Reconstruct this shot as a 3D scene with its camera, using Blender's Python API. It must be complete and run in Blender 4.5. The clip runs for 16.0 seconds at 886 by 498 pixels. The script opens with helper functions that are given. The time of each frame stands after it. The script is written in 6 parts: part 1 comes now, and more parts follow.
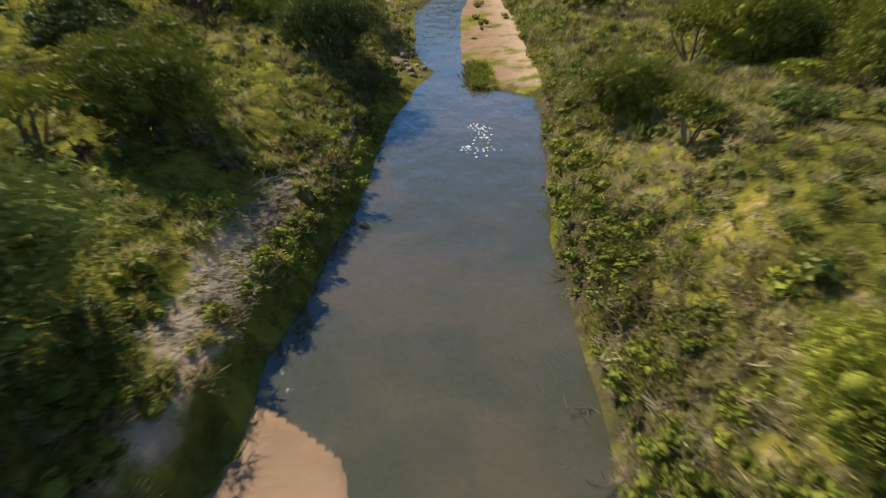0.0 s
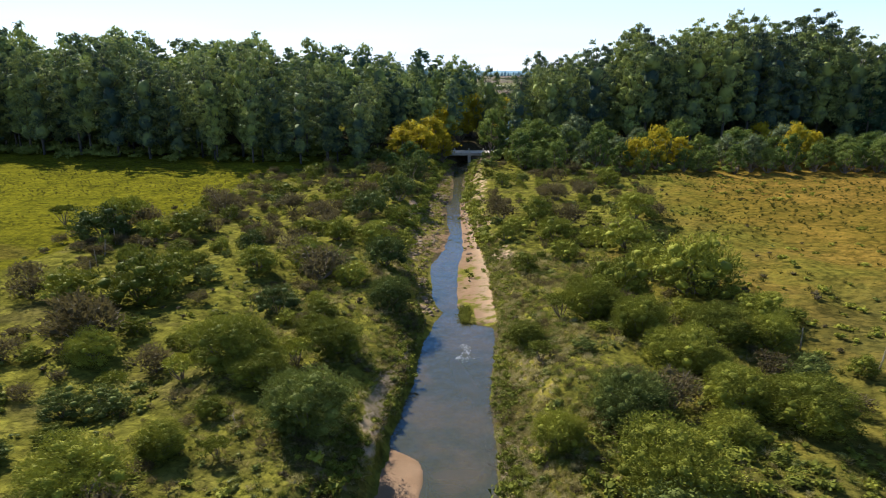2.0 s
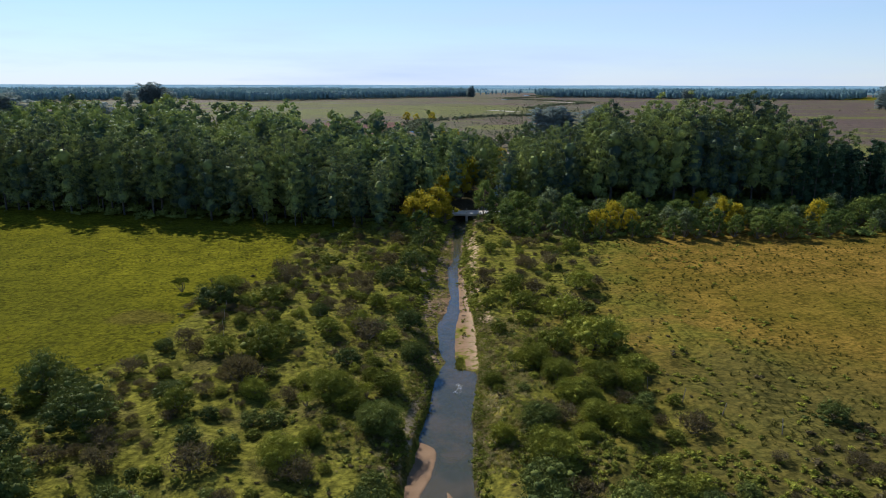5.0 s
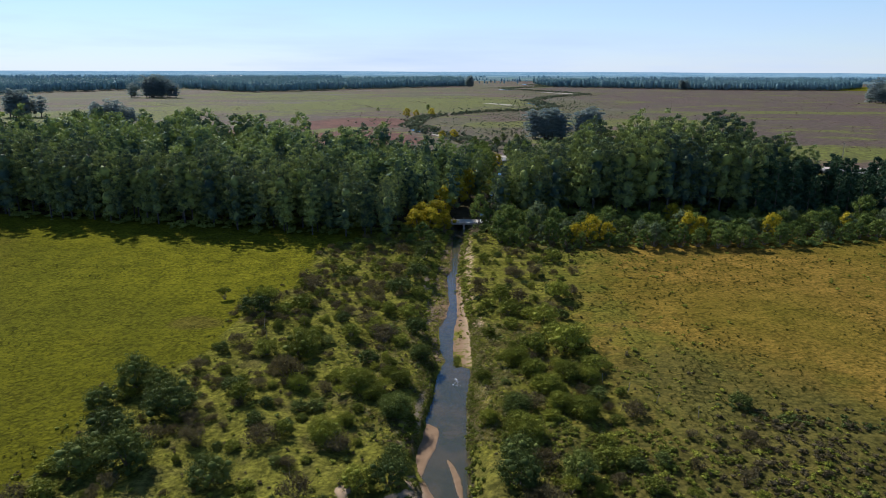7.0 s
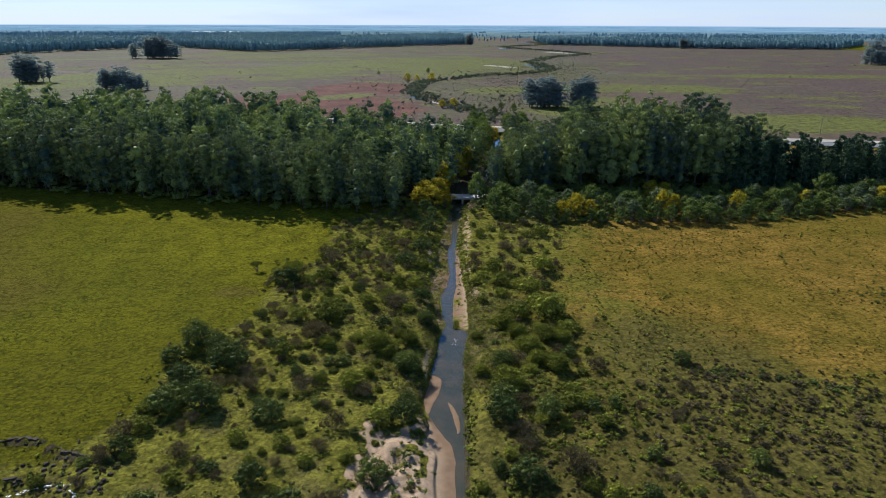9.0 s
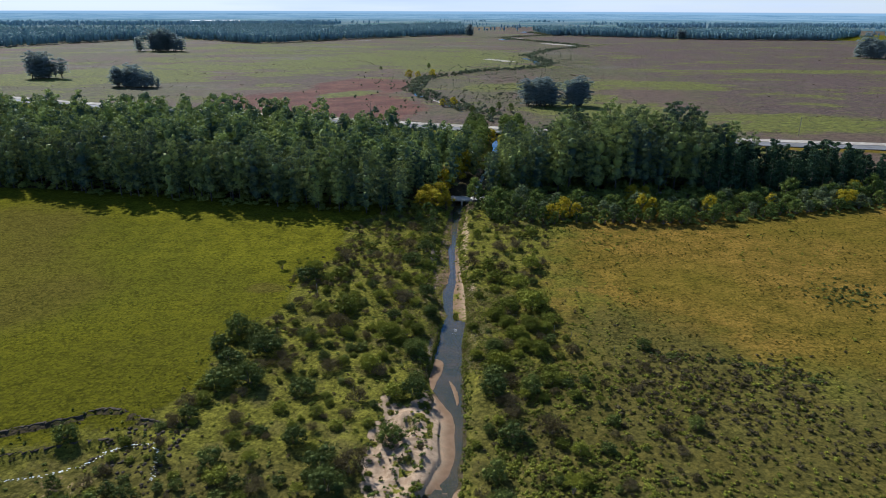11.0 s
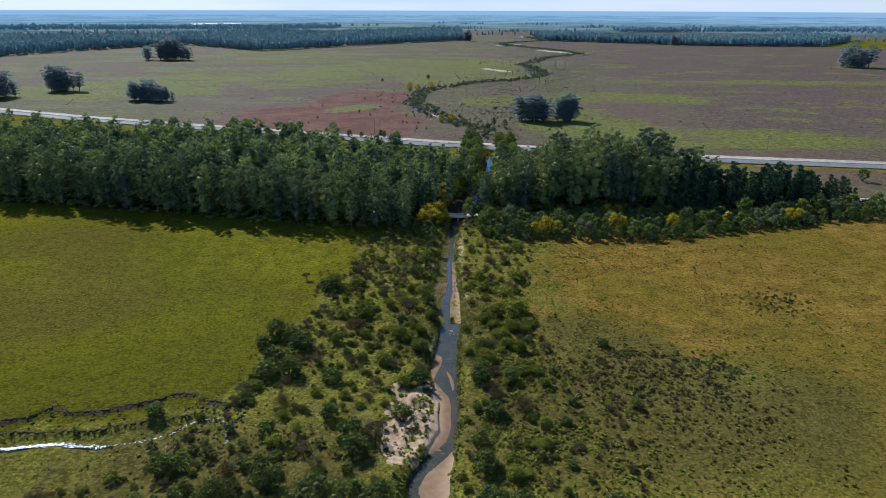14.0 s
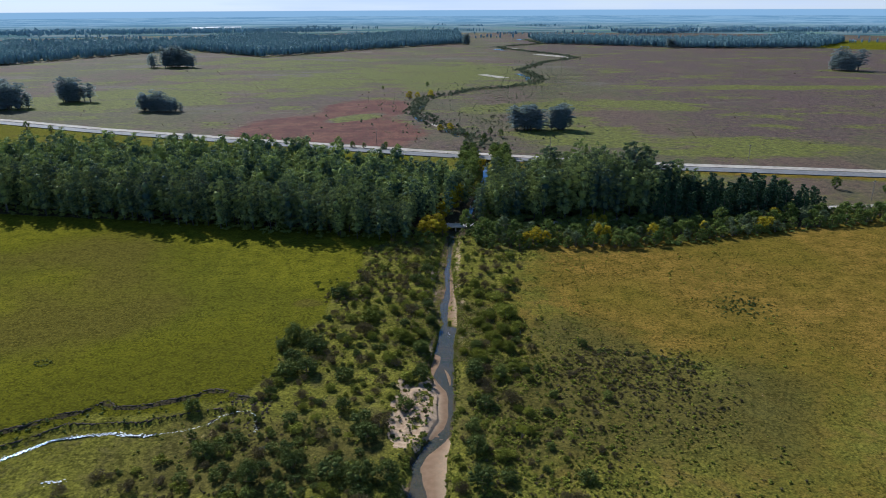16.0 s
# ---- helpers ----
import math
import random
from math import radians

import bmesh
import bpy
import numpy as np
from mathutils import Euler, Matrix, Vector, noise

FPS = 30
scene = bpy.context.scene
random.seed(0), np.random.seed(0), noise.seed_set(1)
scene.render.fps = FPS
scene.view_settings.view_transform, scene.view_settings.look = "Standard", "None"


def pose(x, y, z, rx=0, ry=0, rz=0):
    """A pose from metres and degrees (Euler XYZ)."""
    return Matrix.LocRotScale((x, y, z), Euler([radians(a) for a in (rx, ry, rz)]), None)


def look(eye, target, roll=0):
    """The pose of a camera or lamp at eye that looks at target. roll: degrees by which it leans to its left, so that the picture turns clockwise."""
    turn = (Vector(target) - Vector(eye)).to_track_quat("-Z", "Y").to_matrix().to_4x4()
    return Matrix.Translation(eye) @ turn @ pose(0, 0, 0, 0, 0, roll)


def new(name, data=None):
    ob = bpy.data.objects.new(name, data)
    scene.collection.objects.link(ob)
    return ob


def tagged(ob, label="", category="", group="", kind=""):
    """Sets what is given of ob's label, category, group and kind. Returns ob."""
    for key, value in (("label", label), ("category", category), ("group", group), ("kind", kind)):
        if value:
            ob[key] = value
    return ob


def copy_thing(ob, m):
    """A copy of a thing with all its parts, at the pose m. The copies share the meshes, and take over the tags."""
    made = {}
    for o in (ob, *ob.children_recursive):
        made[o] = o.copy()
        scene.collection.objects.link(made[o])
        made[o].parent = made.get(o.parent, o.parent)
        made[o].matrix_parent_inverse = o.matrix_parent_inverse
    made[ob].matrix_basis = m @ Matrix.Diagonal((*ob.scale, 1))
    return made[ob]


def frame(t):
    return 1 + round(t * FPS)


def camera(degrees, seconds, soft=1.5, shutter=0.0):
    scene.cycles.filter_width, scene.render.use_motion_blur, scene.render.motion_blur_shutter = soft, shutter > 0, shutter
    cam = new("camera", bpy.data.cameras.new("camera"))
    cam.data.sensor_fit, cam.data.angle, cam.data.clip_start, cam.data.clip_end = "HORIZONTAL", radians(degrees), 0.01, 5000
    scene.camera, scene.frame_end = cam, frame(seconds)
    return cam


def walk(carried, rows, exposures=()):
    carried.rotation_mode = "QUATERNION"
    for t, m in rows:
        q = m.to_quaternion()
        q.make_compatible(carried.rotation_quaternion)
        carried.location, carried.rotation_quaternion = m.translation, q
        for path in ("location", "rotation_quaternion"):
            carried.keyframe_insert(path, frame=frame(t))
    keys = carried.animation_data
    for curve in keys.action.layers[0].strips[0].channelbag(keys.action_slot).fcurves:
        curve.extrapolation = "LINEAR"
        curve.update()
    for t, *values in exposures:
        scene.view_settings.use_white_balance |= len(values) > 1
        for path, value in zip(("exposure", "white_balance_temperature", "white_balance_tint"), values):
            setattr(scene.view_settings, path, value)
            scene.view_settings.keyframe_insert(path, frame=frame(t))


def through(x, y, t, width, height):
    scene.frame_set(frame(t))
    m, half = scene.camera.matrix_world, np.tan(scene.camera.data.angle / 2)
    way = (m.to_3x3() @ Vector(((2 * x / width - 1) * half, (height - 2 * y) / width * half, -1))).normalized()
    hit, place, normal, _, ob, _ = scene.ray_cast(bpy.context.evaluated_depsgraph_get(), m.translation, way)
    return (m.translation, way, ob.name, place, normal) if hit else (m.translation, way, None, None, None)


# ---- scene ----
cam = camera(66.8, 16.0, 0.62, 0.35)
PATH = [
    (0, (-1.000, 0.500, 4.940), (-0.821, 17.903, -4.914), 0.74),
    (0.5, (-1.034, -4.642, 7.422), (-0.943, 13.269, -1.477), 0.51),
    (1, (-1.059, -9.606, 9.883), (-1.031, 9.055, 2.689), 0.29),
    (1.5, (-1.077, -14.415, 12.322), (-1.087, 4.784, 6.719), 0.00),
    (2, (-1.092, -19.089, 14.742), (-1.117, 0.234, 9.618), 0.03),
    (2.5, (-1.107, -23.650, 17.143), (-1.154, -4.286, 12.196), -0.10),
    (3, (-1.123, -28.114, 19.526), (-1.191, -8.714, 14.732), 0.02),
    (3.5, (-1.141, -32.499, 21.893), (-1.216, -13.099, 17.116), 0.02),
    (4, (-1.165, -36.822, 24.245), (-1.239, -17.424, 19.461), 0.20),
    (4.5, (-1.194, -41.096, 26.583), (-1.277, -21.697, 21.796), 0.13),
    (7, (-1.446, -62.159, 38.103), (-1.482, -42.855, 32.909), 0.18),
    (7.5, (-1.516, -66.376, 40.382), (-1.550, -47.161, 34.857), 0.22),
    (8, (-1.590, -70.608, 42.656), (-1.623, -51.480, 36.834), 0.19),
    (8.5, (-1.668, -74.862, 44.926), (-1.693, -55.822, 38.805), 0.18),
    (9, (-1.747, -79.139, 47.193), (-1.764, -60.198, 40.773), 0.19),
    (11.5, (-2.077, -100.881, 58.539), (-2.096, -82.063, 51.766), 0.18),
    (12, (-2.108, -105.284, 60.820), (-2.131, -86.463, 54.056), 0.14),
    (12.5, (-2.119, -109.692, 63.109), (-2.135, -90.875, 56.333), 0.08),
    (13, (-2.104, -114.098, 65.406), (-2.116, -95.281, 58.632), 0.12),
    (13.5, (-2.060, -118.494, 67.714), (-2.061, -99.679, 60.932), 0.16),
    (14, (-1.981, -122.868, 70.034), (-1.966, -104.055, 63.247), 0.17),
    (14.5, (-1.862, -127.210, 72.368), (-1.847, -108.401, 65.569), 0.04),
    (15, (-1.697, -131.505, 74.717), (-1.682, -112.695, 67.921), -0.06),
    (15.5, (-1.479, -135.741, 77.082), (-1.481, -116.931, 70.285), -0.20),
    (16, (-1.203, -139.900, 79.466), (-1.212, -121.091, 72.667), -0.26),
]

# ---- camera, sun and sky ----
walk(cam, [(t, look(eye, target, roll)) for t, eye, target, roll in PATH],
     exposures=[(0.0, 0.98, 6200, 10), (0.5, 1.36, 6150, 10), (1.0, 1.46, 6100, 10), (1.5, 1.46, 6000, 10), (2.0, 1.07, 5920, 10), (2.5, 0.82, 5850, 10), (3.0, 0.65, 5780, 10), (3.5, 0.53, 5720, 10), (4.5, 0.50, 5650, 10), (9.0, 0.50, 5450, 10), (13.0, 0.54, 5290, 10), (16.0, 0.42, 5220, 10)])

SUN_AZ, SUN_EL = 34.0, 36.5        # degrees left of straight ahead (+y), degrees above the horizon
to_sun = Vector((-math.sin(radians(SUN_AZ)) * math.cos(radians(SUN_EL)), math.cos(radians(SUN_AZ)) * math.cos(radians(SUN_EL)), math.sin(radians(SUN_EL))))
sun = new("sun", bpy.data.lights.new("sun", "SUN"))
sun.data.energy, sun.data.angle, sun.data.color = 5.0, radians(0.55), (1.0, 0.91, 0.76)
sun.matrix_world = look(to_sun * 100, (0, 0, 0))

world = bpy.data.worlds.new("sky")
scene.world = world
world.use_nodes = True
wn, wl = world.node_tree.nodes, world.node_tree.links
wn.clear()
sky = wn.new("ShaderNodeTexSky")
sky.sky_type, sky.sun_disc = "NISHITA", False
sky.sun_elevation, sky.sun_rotation = radians(SUN_EL), radians(-SUN_AZ)
sky.air_density, sky.dust_density, sky.ozone_density = 1.0, 0.0, 4.0
geo = wn.new("ShaderNodeTexCoord")
stretch = wn.new("ShaderNodeMapping")
stretch.inputs["Scale"].default_value = (1.2, 3.0, 14.0)
stretch.inputs["Rotation"].default_value = (0, 0.06, 0)
cirrus = wn.new("ShaderNodeTexNoise")
cirrus.inputs["Scale"].default_value, cirrus.inputs["Detail"].default_value, cirrus.inputs["Roughness"].default_value = 1.6, 6, 0.55
veil = wn.new("ShaderNodeValToRGB")
veil.color_ramp.elements[0].position, veil.color_ramp.elements[1].position = 0.46, 0.72
veil.color_ramp.elements[0].color, veil.color_ramp.elements[1].color = (0.62, 0.62, 0.62, 1), (0.95, 0.95, 0.95, 1)
mixed = wn.new("ShaderNodeMixRGB")
mixed.inputs[2].default_value = (5.5, 6.2, 7.7, 1)
back = wn.new("ShaderNodeBackground")
back.inputs["Strength"].default_value = 0.080
wout = wn.new("ShaderNodeOutputWorld")
wl.new(geo.outputs["Generated"], stretch.inputs["Vector"])
wl.new(stretch.outputs["Vector"], cirrus.inputs["Vector"])
wl.new(cirrus.outputs["Fac"], veil.inputs["Fac"])
parts = wn.new("ShaderNodeSeparateXYZ")
rise = wn.new("ShaderNodeMapRange")
rise.inputs[1].default_value, rise.inputs[2].default_value, rise.inputs[3].default_value, rise.inputs[4].default_value = 0.0, 0.30, 1.0, 0.06
thin = wn.new("ShaderNodeMath")
thin.operation = "MULTIPLY"
wl.new(geo.outputs["Generated"], parts.inputs[0])
wl.new(parts.outputs["Z"], rise.inputs[0])
wl.new(veil.outputs["Color"], thin.inputs[0])
wl.new(rise.outputs[0], thin.inputs[1])
# the veil of haze is brightest towards the sun
facing = wn.new("ShaderNodeVectorMath")
facing.operation = "DOT_PRODUCT"
facing.inputs[1].default_value = (-math.sin(radians(SUN_AZ)), math.cos(radians(SUN_AZ)), 0.0)
sunward = wn.new("ShaderNodeMapRange")
sunward.inputs[1].default_value, sunward.inputs[2].default_value, sunward.inputs[3].default_value, sunward.inputs[4].default_value = -0.6, 0.7, 0.12, 1.0
glow = wn.new("ShaderNodeMath")
glow.operation = "MULTIPLY"
wl.new(geo.outputs["Generated"], facing.inputs[0])
wl.new(facing.outputs["Value"], sunward.inputs[0])
wl.new(thin.outputs[0], glow.inputs[0])
wl.new(sunward.outputs[0], glow.inputs[1])
wl.new(glow.outputs[0], mixed.inputs[0])
wl.new(sky.outputs["Color"], mixed.inputs[1])
# below the horizon the plain goes on, lost in haze
below = wn.new("ShaderNodeMapRange")
below.inputs[1].default_value, below.inputs[2].default_value, below.inputs[3].default_value, below.inputs[4].default_value = -0.0058, -0.0048, 1.0, 0.0
plain_haze = wn.new("ShaderNodeMixRGB")
plain_haze.inputs[2].default_value = (2.8, 4.2, 5.4, 1)
wl.new(parts.outputs["Z"], below.inputs[0])
wl.new(below.outputs[0], plain_haze.inputs[0])
wl.new(mixed.outputs["Color"], plain_haze.inputs[1])
wl.new(plain_haze.outputs["Color"], back.inputs["Color"])
wl.new(back.outputs["Background"], wout.inputs["Surface"])


# ---- materials ----
class Nodes:
    """A node material with short calls for the nodes it needs."""

    def __init__(self, name):
        self.mat = bpy.data.materials.new(name)
        self.mat.use_nodes = True
        self.n, self.l = self.mat.node_tree.nodes, self.mat.node_tree.links
        self.n.clear()
        self.out = self.n.new("ShaderNodeOutputMaterial")

    def put(self, socket, value):
        if hasattr(value, "is_output"):
            self.l.new(value, socket)
        elif isinstance(value, tuple) and len(value) == 3 and socket.type == "RGBA":
            socket.default_value = (*value, 1)
        else:
            socket.default_value = value

    def coords(self, kind="Object"):
        return self.n.new("ShaderNodeTexCoord").outputs[kind]

    def noise(self, scale, detail=4, rough=0.55, stretch=None, vector=None):
        v = vector or self.coords()
        if stretch:
            m = self.n.new("ShaderNodeMapping")
            m.inputs["Scale"].default_value = stretch
            self.l.new(v, m.inputs["Vector"])
            v = m.outputs["Vector"]
        t = self.n.new("ShaderNodeTexNoise")
        t.inputs["Scale"].default_value, t.inputs["Detail"].default_value, t.inputs["Roughness"].default_value = scale, detail, rough
        self.l.new(v, t.inputs["Vector"])
        return t.outputs["Fac"]

    def ramp(self, fac, a, b, low=0.0, high=1.0):
        r = self.n.new("ShaderNodeMapRange")
        r.interpolation_type = "SMOOTHSTEP"
        for k, v in ((0, fac), (1, a), (2, b), (3, low), (4, high)):
            self.put(r.inputs[k], v)
        return r.outputs[0]

    def math(self, op, a, b=0.0):
        m = self.n.new("ShaderNodeMath")
        m.operation = op
        self.put(m.inputs[0], a)
        self.put(m.inputs[1], b)
        return m.outputs[0]

    def mix(self, fac, a, b):
        m = self.n.new("ShaderNodeMixRGB")
        for k, v in ((0, fac), (1, a), (2, b)):
            self.put(m.inputs[k], v)
        return m.outputs[0]

    def attribute(self, name):
        a = self.n.new("ShaderNodeAttribute")
        a.attribute_name = name
        s = self.n.new("ShaderNodeSeparateColor")
        self.l.new(a.outputs["Color"], s.inputs[0])
        return s.outputs[0], s.outputs[1], s.outputs[2]

    def bump(self, height, strength, distance):
        b = self.n.new("ShaderNodeBump")
        b.inputs["Strength"].default_value, b.inputs["Distance"].default_value = strength, distance
        self.l.new(height, b.inputs["Height"])
        return b.outputs["Normal"]

    def surface(self, colour, rough=0.9, normal=None, metal=0.0, spec=0.3):
        p = self.n.new("ShaderNodeBsdfPrincipled")
        self.put(p.inputs["Base Color"], colour)
        self.put(p.inputs["Roughness"], rough)
        self.put(p.inputs["Metallic"], metal)
        self.put(p.inputs["Specular IOR Level"], spec)
        if normal:
            self.l.new(normal, p.inputs["Normal"])
        self.l.new(p.outputs[0], self.out.inputs["Surface"])
        return self.mat


def plain(name, a, b, scale, rough=0.85, bump=0.4, deep=0.01, spec=0.3):
    m = Nodes(name)
    n1, n2 = m.noise(scale, 5), m.noise(scale * 0.12, 3)
    fac = m.ramp(m.math("ADD", m.math("MULTIPLY", n1, 0.6), m.math("MULTIPLY", n2, 0.4)), 0.35, 0.65)
    return m.surface(m.mix(fac, a, b), rough, m.bump(n1, bump, deep), 0.0, spec)


def foliage(name, dark, light, shine=0.02, through=0.26, hue=0.6, mass=0.0):
    """Leaves: each leaf and each plant a little different, light shining through. mass: the grain by which plants joined in one mesh differ."""
    m = Nodes(name)
    g = m.n.new("ShaderNodeNewGeometry").outputs["Random Per Island"]
    o = m.ramp(m.noise(mass, 1), 0.36, 0.64) if mass else m.n.new("ShaderNodeObjectInfo").outputs["Random"]
    big = m.noise(0.35, 2)
    fac = m.math("ADD", m.math("ADD", m.math("MULTIPLY", g, 0.22), m.math("MULTIPLY", o, 0.44)), m.math("MULTIPLY", m.ramp(big, 0.36, 0.64), 0.35))
    col = m.mix(m.ramp(fac, 0.1, 0.95), dark, light)
    p = m.n.new("ShaderNodeBsdfPrincipled")
    m.put(p.inputs["Base Color"], col)
    m.put(p.inputs["Roughness"], 0.55)
    m.put(p.inputs["Specular IOR Level"], shine)
    t = m.n.new("ShaderNodeBsdfTranslucent")
    m.put(t.inputs["Color"], m.mix(hue, col, m.mix(0.5, col, (light[0] * 1.5, light[1] * 1.5, light[2] * 0.6))))
    mx = m.n.new("ShaderNodeMixShader")
    mx.inputs[0].default_value = through
    m.l.new(p.outputs[0], mx.inputs[1])
    m.l.new(t.outputs[0], mx.inputs[2])
    m.l.new(mx.outputs[0], m.out.inputs["Surface"])
    return m.mat


LEAF_THORN = foliage("olive_leaves", (0.090, 0.100, 0.016), (0.300, 0.296, 0.038), 0.02, 0.09)
LEAF_DARK = foliage("dark_leaves", (0.048, 0.066, 0.020), (0.178, 0.194, 0.042), 0.02, 0.10)
LEAF_DRY = foliage("dry_twigs", (0.060, 0.048, 0.024), (0.140, 0.112, 0.056))
LEAF_GUM = foliage("gum_leaves", (0.045, 0.076, 0.067), (0.318, 0.352, 0.096), 0.02, 0.12)
LEAF_WOOD = foliage("wood_leaves", (0.052, 0.088, 0.070), (0.335, 0.375, 0.100), 0.02, 0.12, mass=0.16)
# grove leaves: distance haze is painted in as a paler, bluer leaf colour
LEAF_HAZED_GUM = foliage("hazed_gum_leaves", (0.150, 0.195, 0.235), (0.255, 0.295, 0.295), 0.02, 0.42)
# plantation leaves: the blue haze of distance is put into the colour
LEAF_FAR = foliage("hazed_plantation_leaves", (0.138, 0.220, 0.246), (0.196, 0.288, 0.300), 0.02, 0.15, mass=0.03)
LEAF_CREEK = foliage("creekside_leaves", (0.070, 0.086, 0.062), (0.165, 0.178, 0.108), 0.02, 0.25, mass=0.05)
# woods near the horizon: leaf colour painted almost to haze blue
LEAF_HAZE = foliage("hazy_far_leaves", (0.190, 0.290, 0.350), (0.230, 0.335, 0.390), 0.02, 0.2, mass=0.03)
LEAF_PINE = foliage("pine_needles", (0.022, 0.046, 0.032), (0.080, 0.120, 0.055), 0.02, 0.14)
LEAF_HEATH = foliage("heath_shrub_leaves", (0.096, 0.072, 0.054), (0.185, 0.150, 0.104), 0.02, 0.2, mass=0.05)
BLEACHED = foliage("bleached_stalks", (0.16, 0.120, 0.075), (0.40, 0.325, 0.215), 0.05, 0.2)
LEAF_HEDGE = foliage("hedge_leaves", (0.050, 0.084, 0.024), (0.198, 0.230, 0.052))
LEAF_GREY = foliage("grey_green_leaves", (0.085, 0.110, 0.055), (0.190, 0.215, 0.105))
LEAF_GOLD = foliage("autumn_leaves", (0.25, 0.20, 0.015), (0.50, 0.41, 0.032), 0.02, 0.45)
GRASS_GREEN = foliage("grass_blades", (0.080, 0.098, 0.018), (0.205, 0.205, 0.050), 0.1, 0.35)
GRASS_STRAW = foliage("straw_blades", (0.150, 0.130, 0.048), (0.370, 0.310, 0.145), 0.1, 0.3)
GRASS_FIELD = foliage("field_tussocks", (0.056, 0.058, 0.014), (0.120, 0.110, 0.026))
BARK = plain("bark", (0.10, 0.075, 0.055), (0.22, 0.18, 0.14), 6.0, 0.9, 0.6, 0.02)
BARK_GUM = plain("gum_bark", (0.035, 0.030, 0.026), (0.11, 0.095, 0.08), 1.2, 0.8, 0.4, 0.02)
CONCRETE = plain("concrete", (0.42, 0.355, 0.28), (0.60, 0.52, 0.42), 2.0, 0.85, 0.3, 0.01)
ASPHALT = plain("asphalt", (0.105, 0.100, 0.092), (0.165, 0.157, 0.146), 0.7, 0.85, 0.2, 0.005)
DIRT = plain("pale_dirt", (0.24, 0.205, 0.155), (0.40, 0.35, 0.28), 0.4, 0.95, 0.3, 0.02)
WOOD = plain("weathered_wood", (0.16, 0.13, 0.10), (0.34, 0.30, 0.25), 5.0, 0.9, 0.5, 0.01)
METAL = plain("galvanised_steel", (0.45, 0.46, 0.47), (0.6, 0.6, 0.6), 8.0, 0.45, 0.1, 0.002, 0.5)
EARTH = plain("dark_earth", (0.030, 0.024, 0.018), (0.105, 0.082, 0.058), 1.5, 0.95, 0.6, 0.05, 0.05)
FOAM = plain("river_foam", (0.30, 0.31, 0.29), (0.62, 0.63, 0.60), 3.0, 0.6, 0.5, 0.03)
CLAY = plain("brown_clay", (0.13, 0.090, 0.055), (0.27, 0.20, 0.13), 2.5, 0.95, 0.6, 0.04, 0.05)


def ground_material():
    m = Nodes("ground")
    sand, lush, dry = m.attribute("zone_near")
    heath, red, litter = m.attribute("zone_far")
    heather, olive, worn = m.attribute("zone_heath")
    fine, mid, wide, huge = m.noise(9.0, 6, 0.65), m.noise(1.1, 5, 0.6), m.noise(0.16, 4, 0.55), m.noise(0.02, 4, 0.55)
    scrub = m.mix(m.ramp(mid, 0.38, 0.62), (0.116, 0.108, 0.018), (0.206, 0.188, 0.028))
    scrub = m.mix(m.ramp(wide, 0.50, 0.66, 0.0, 0.55), scrub, (0.132, 0.104, 0.040))
    meadow = m.mix(m.ramp(wide, 0.35, 0.65), (0.134, 0.126, 0.009), (0.190, 0.173, 0.012))
    meadow = m.mix(m.ramp(mid, 0.42, 0.75, 0.0, 0.5), meadow, (0.0830, 0.0830, 0.0052))
    meadow = m.mix(m.ramp(huge, 0.45, 0.62, 0.0, 0.6), meadow, (0.112, 0.104, 0.0070))
    meadow = m.mix(m.ramp(m.noise(0.011, 5, 0.6), 0.48, 0.64, 0.0, 0.45), meadow, (0.088, 0.088, 0.012))
    straw = m.mix(m.ramp(wide, 0.36, 0.64), (0.164, 0.109, 0.018), (0.268, 0.163, 0.030))
    straw = m.mix(m.ramp(mid, 0.45, 0.72, 0.0, 0.55), straw, (0.1040, 0.0848, 0.0118))
    straw = m.mix(m.ramp(huge, 0.42, 0.6, 0.0, 0.5), straw, (0.1280, 0.1080, 0.0118))
    tired = m.ramp(m.math("ADD", worn, m.math("MULTIPLY", m.math("SUBTRACT", huge, 0.5), 1.6)), 0.30, 0.70, 0.0, 0.85)
    # a darker green is mixed into part of the pasture
    turf = m.math("MULTIPLY", m.ramp(heath, 0.0, 0.1, 1.0, 0.0), m.ramp(m.math("ADD", olive, m.math("MULTIPLY", m.math("SUBTRACT", wide, 0.5), 0.8)), 0.20, 0.80, 0.0, 0.85))
    meadow = m.mix(turf, meadow, m.mix(m.ramp(mid, 0.35, 0.65), (0.078, 0.075, 0.006), (0.110, 0.102, 0.008)))
    straw = m.mix(tired, straw, m.mix(m.ramp(mid, 0.35, 0.65), (0.076, 0.064, 0.014), (0.118, 0.095, 0.022)))
    meadow = m.mix(tired, meadow, m.mix(m.ramp(mid, 0.35, 0.65), (0.098, 0.078, 0.014), (0.140, 0.112, 0.021)))
    scrub = m.mix(tired, scrub, m.mix(m.ramp(mid, 0.35, 0.65), (0.078, 0.066, 0.020), (0.136, 0.110, 0.030)))
    shrub = m.noise(0.30, 6, 0.72)
    sweep = m.noise(0.045, 6, 0.7)
    moor = m.mix(m.ramp(shrub, 0.40, 0.60), (0.084, 0.049, 0.039), (0.196, 0.126, 0.092))
    moor = m.mix(m.ramp(sweep, 0.45, 0.60, 0.0, 0.6), moor, (0.140, 0.090, 0.068))
    moor = m.mix(m.ramp(m.noise(0.009, 6, 0.65, (1, 0.45, 1)), 0.42, 0.54, 0.0, 0.7), moor, m.mix(m.ramp(shrub, 0.4, 0.6), (0.070, 0.072, 0.030), (0.156, 0.144, 0.054)))
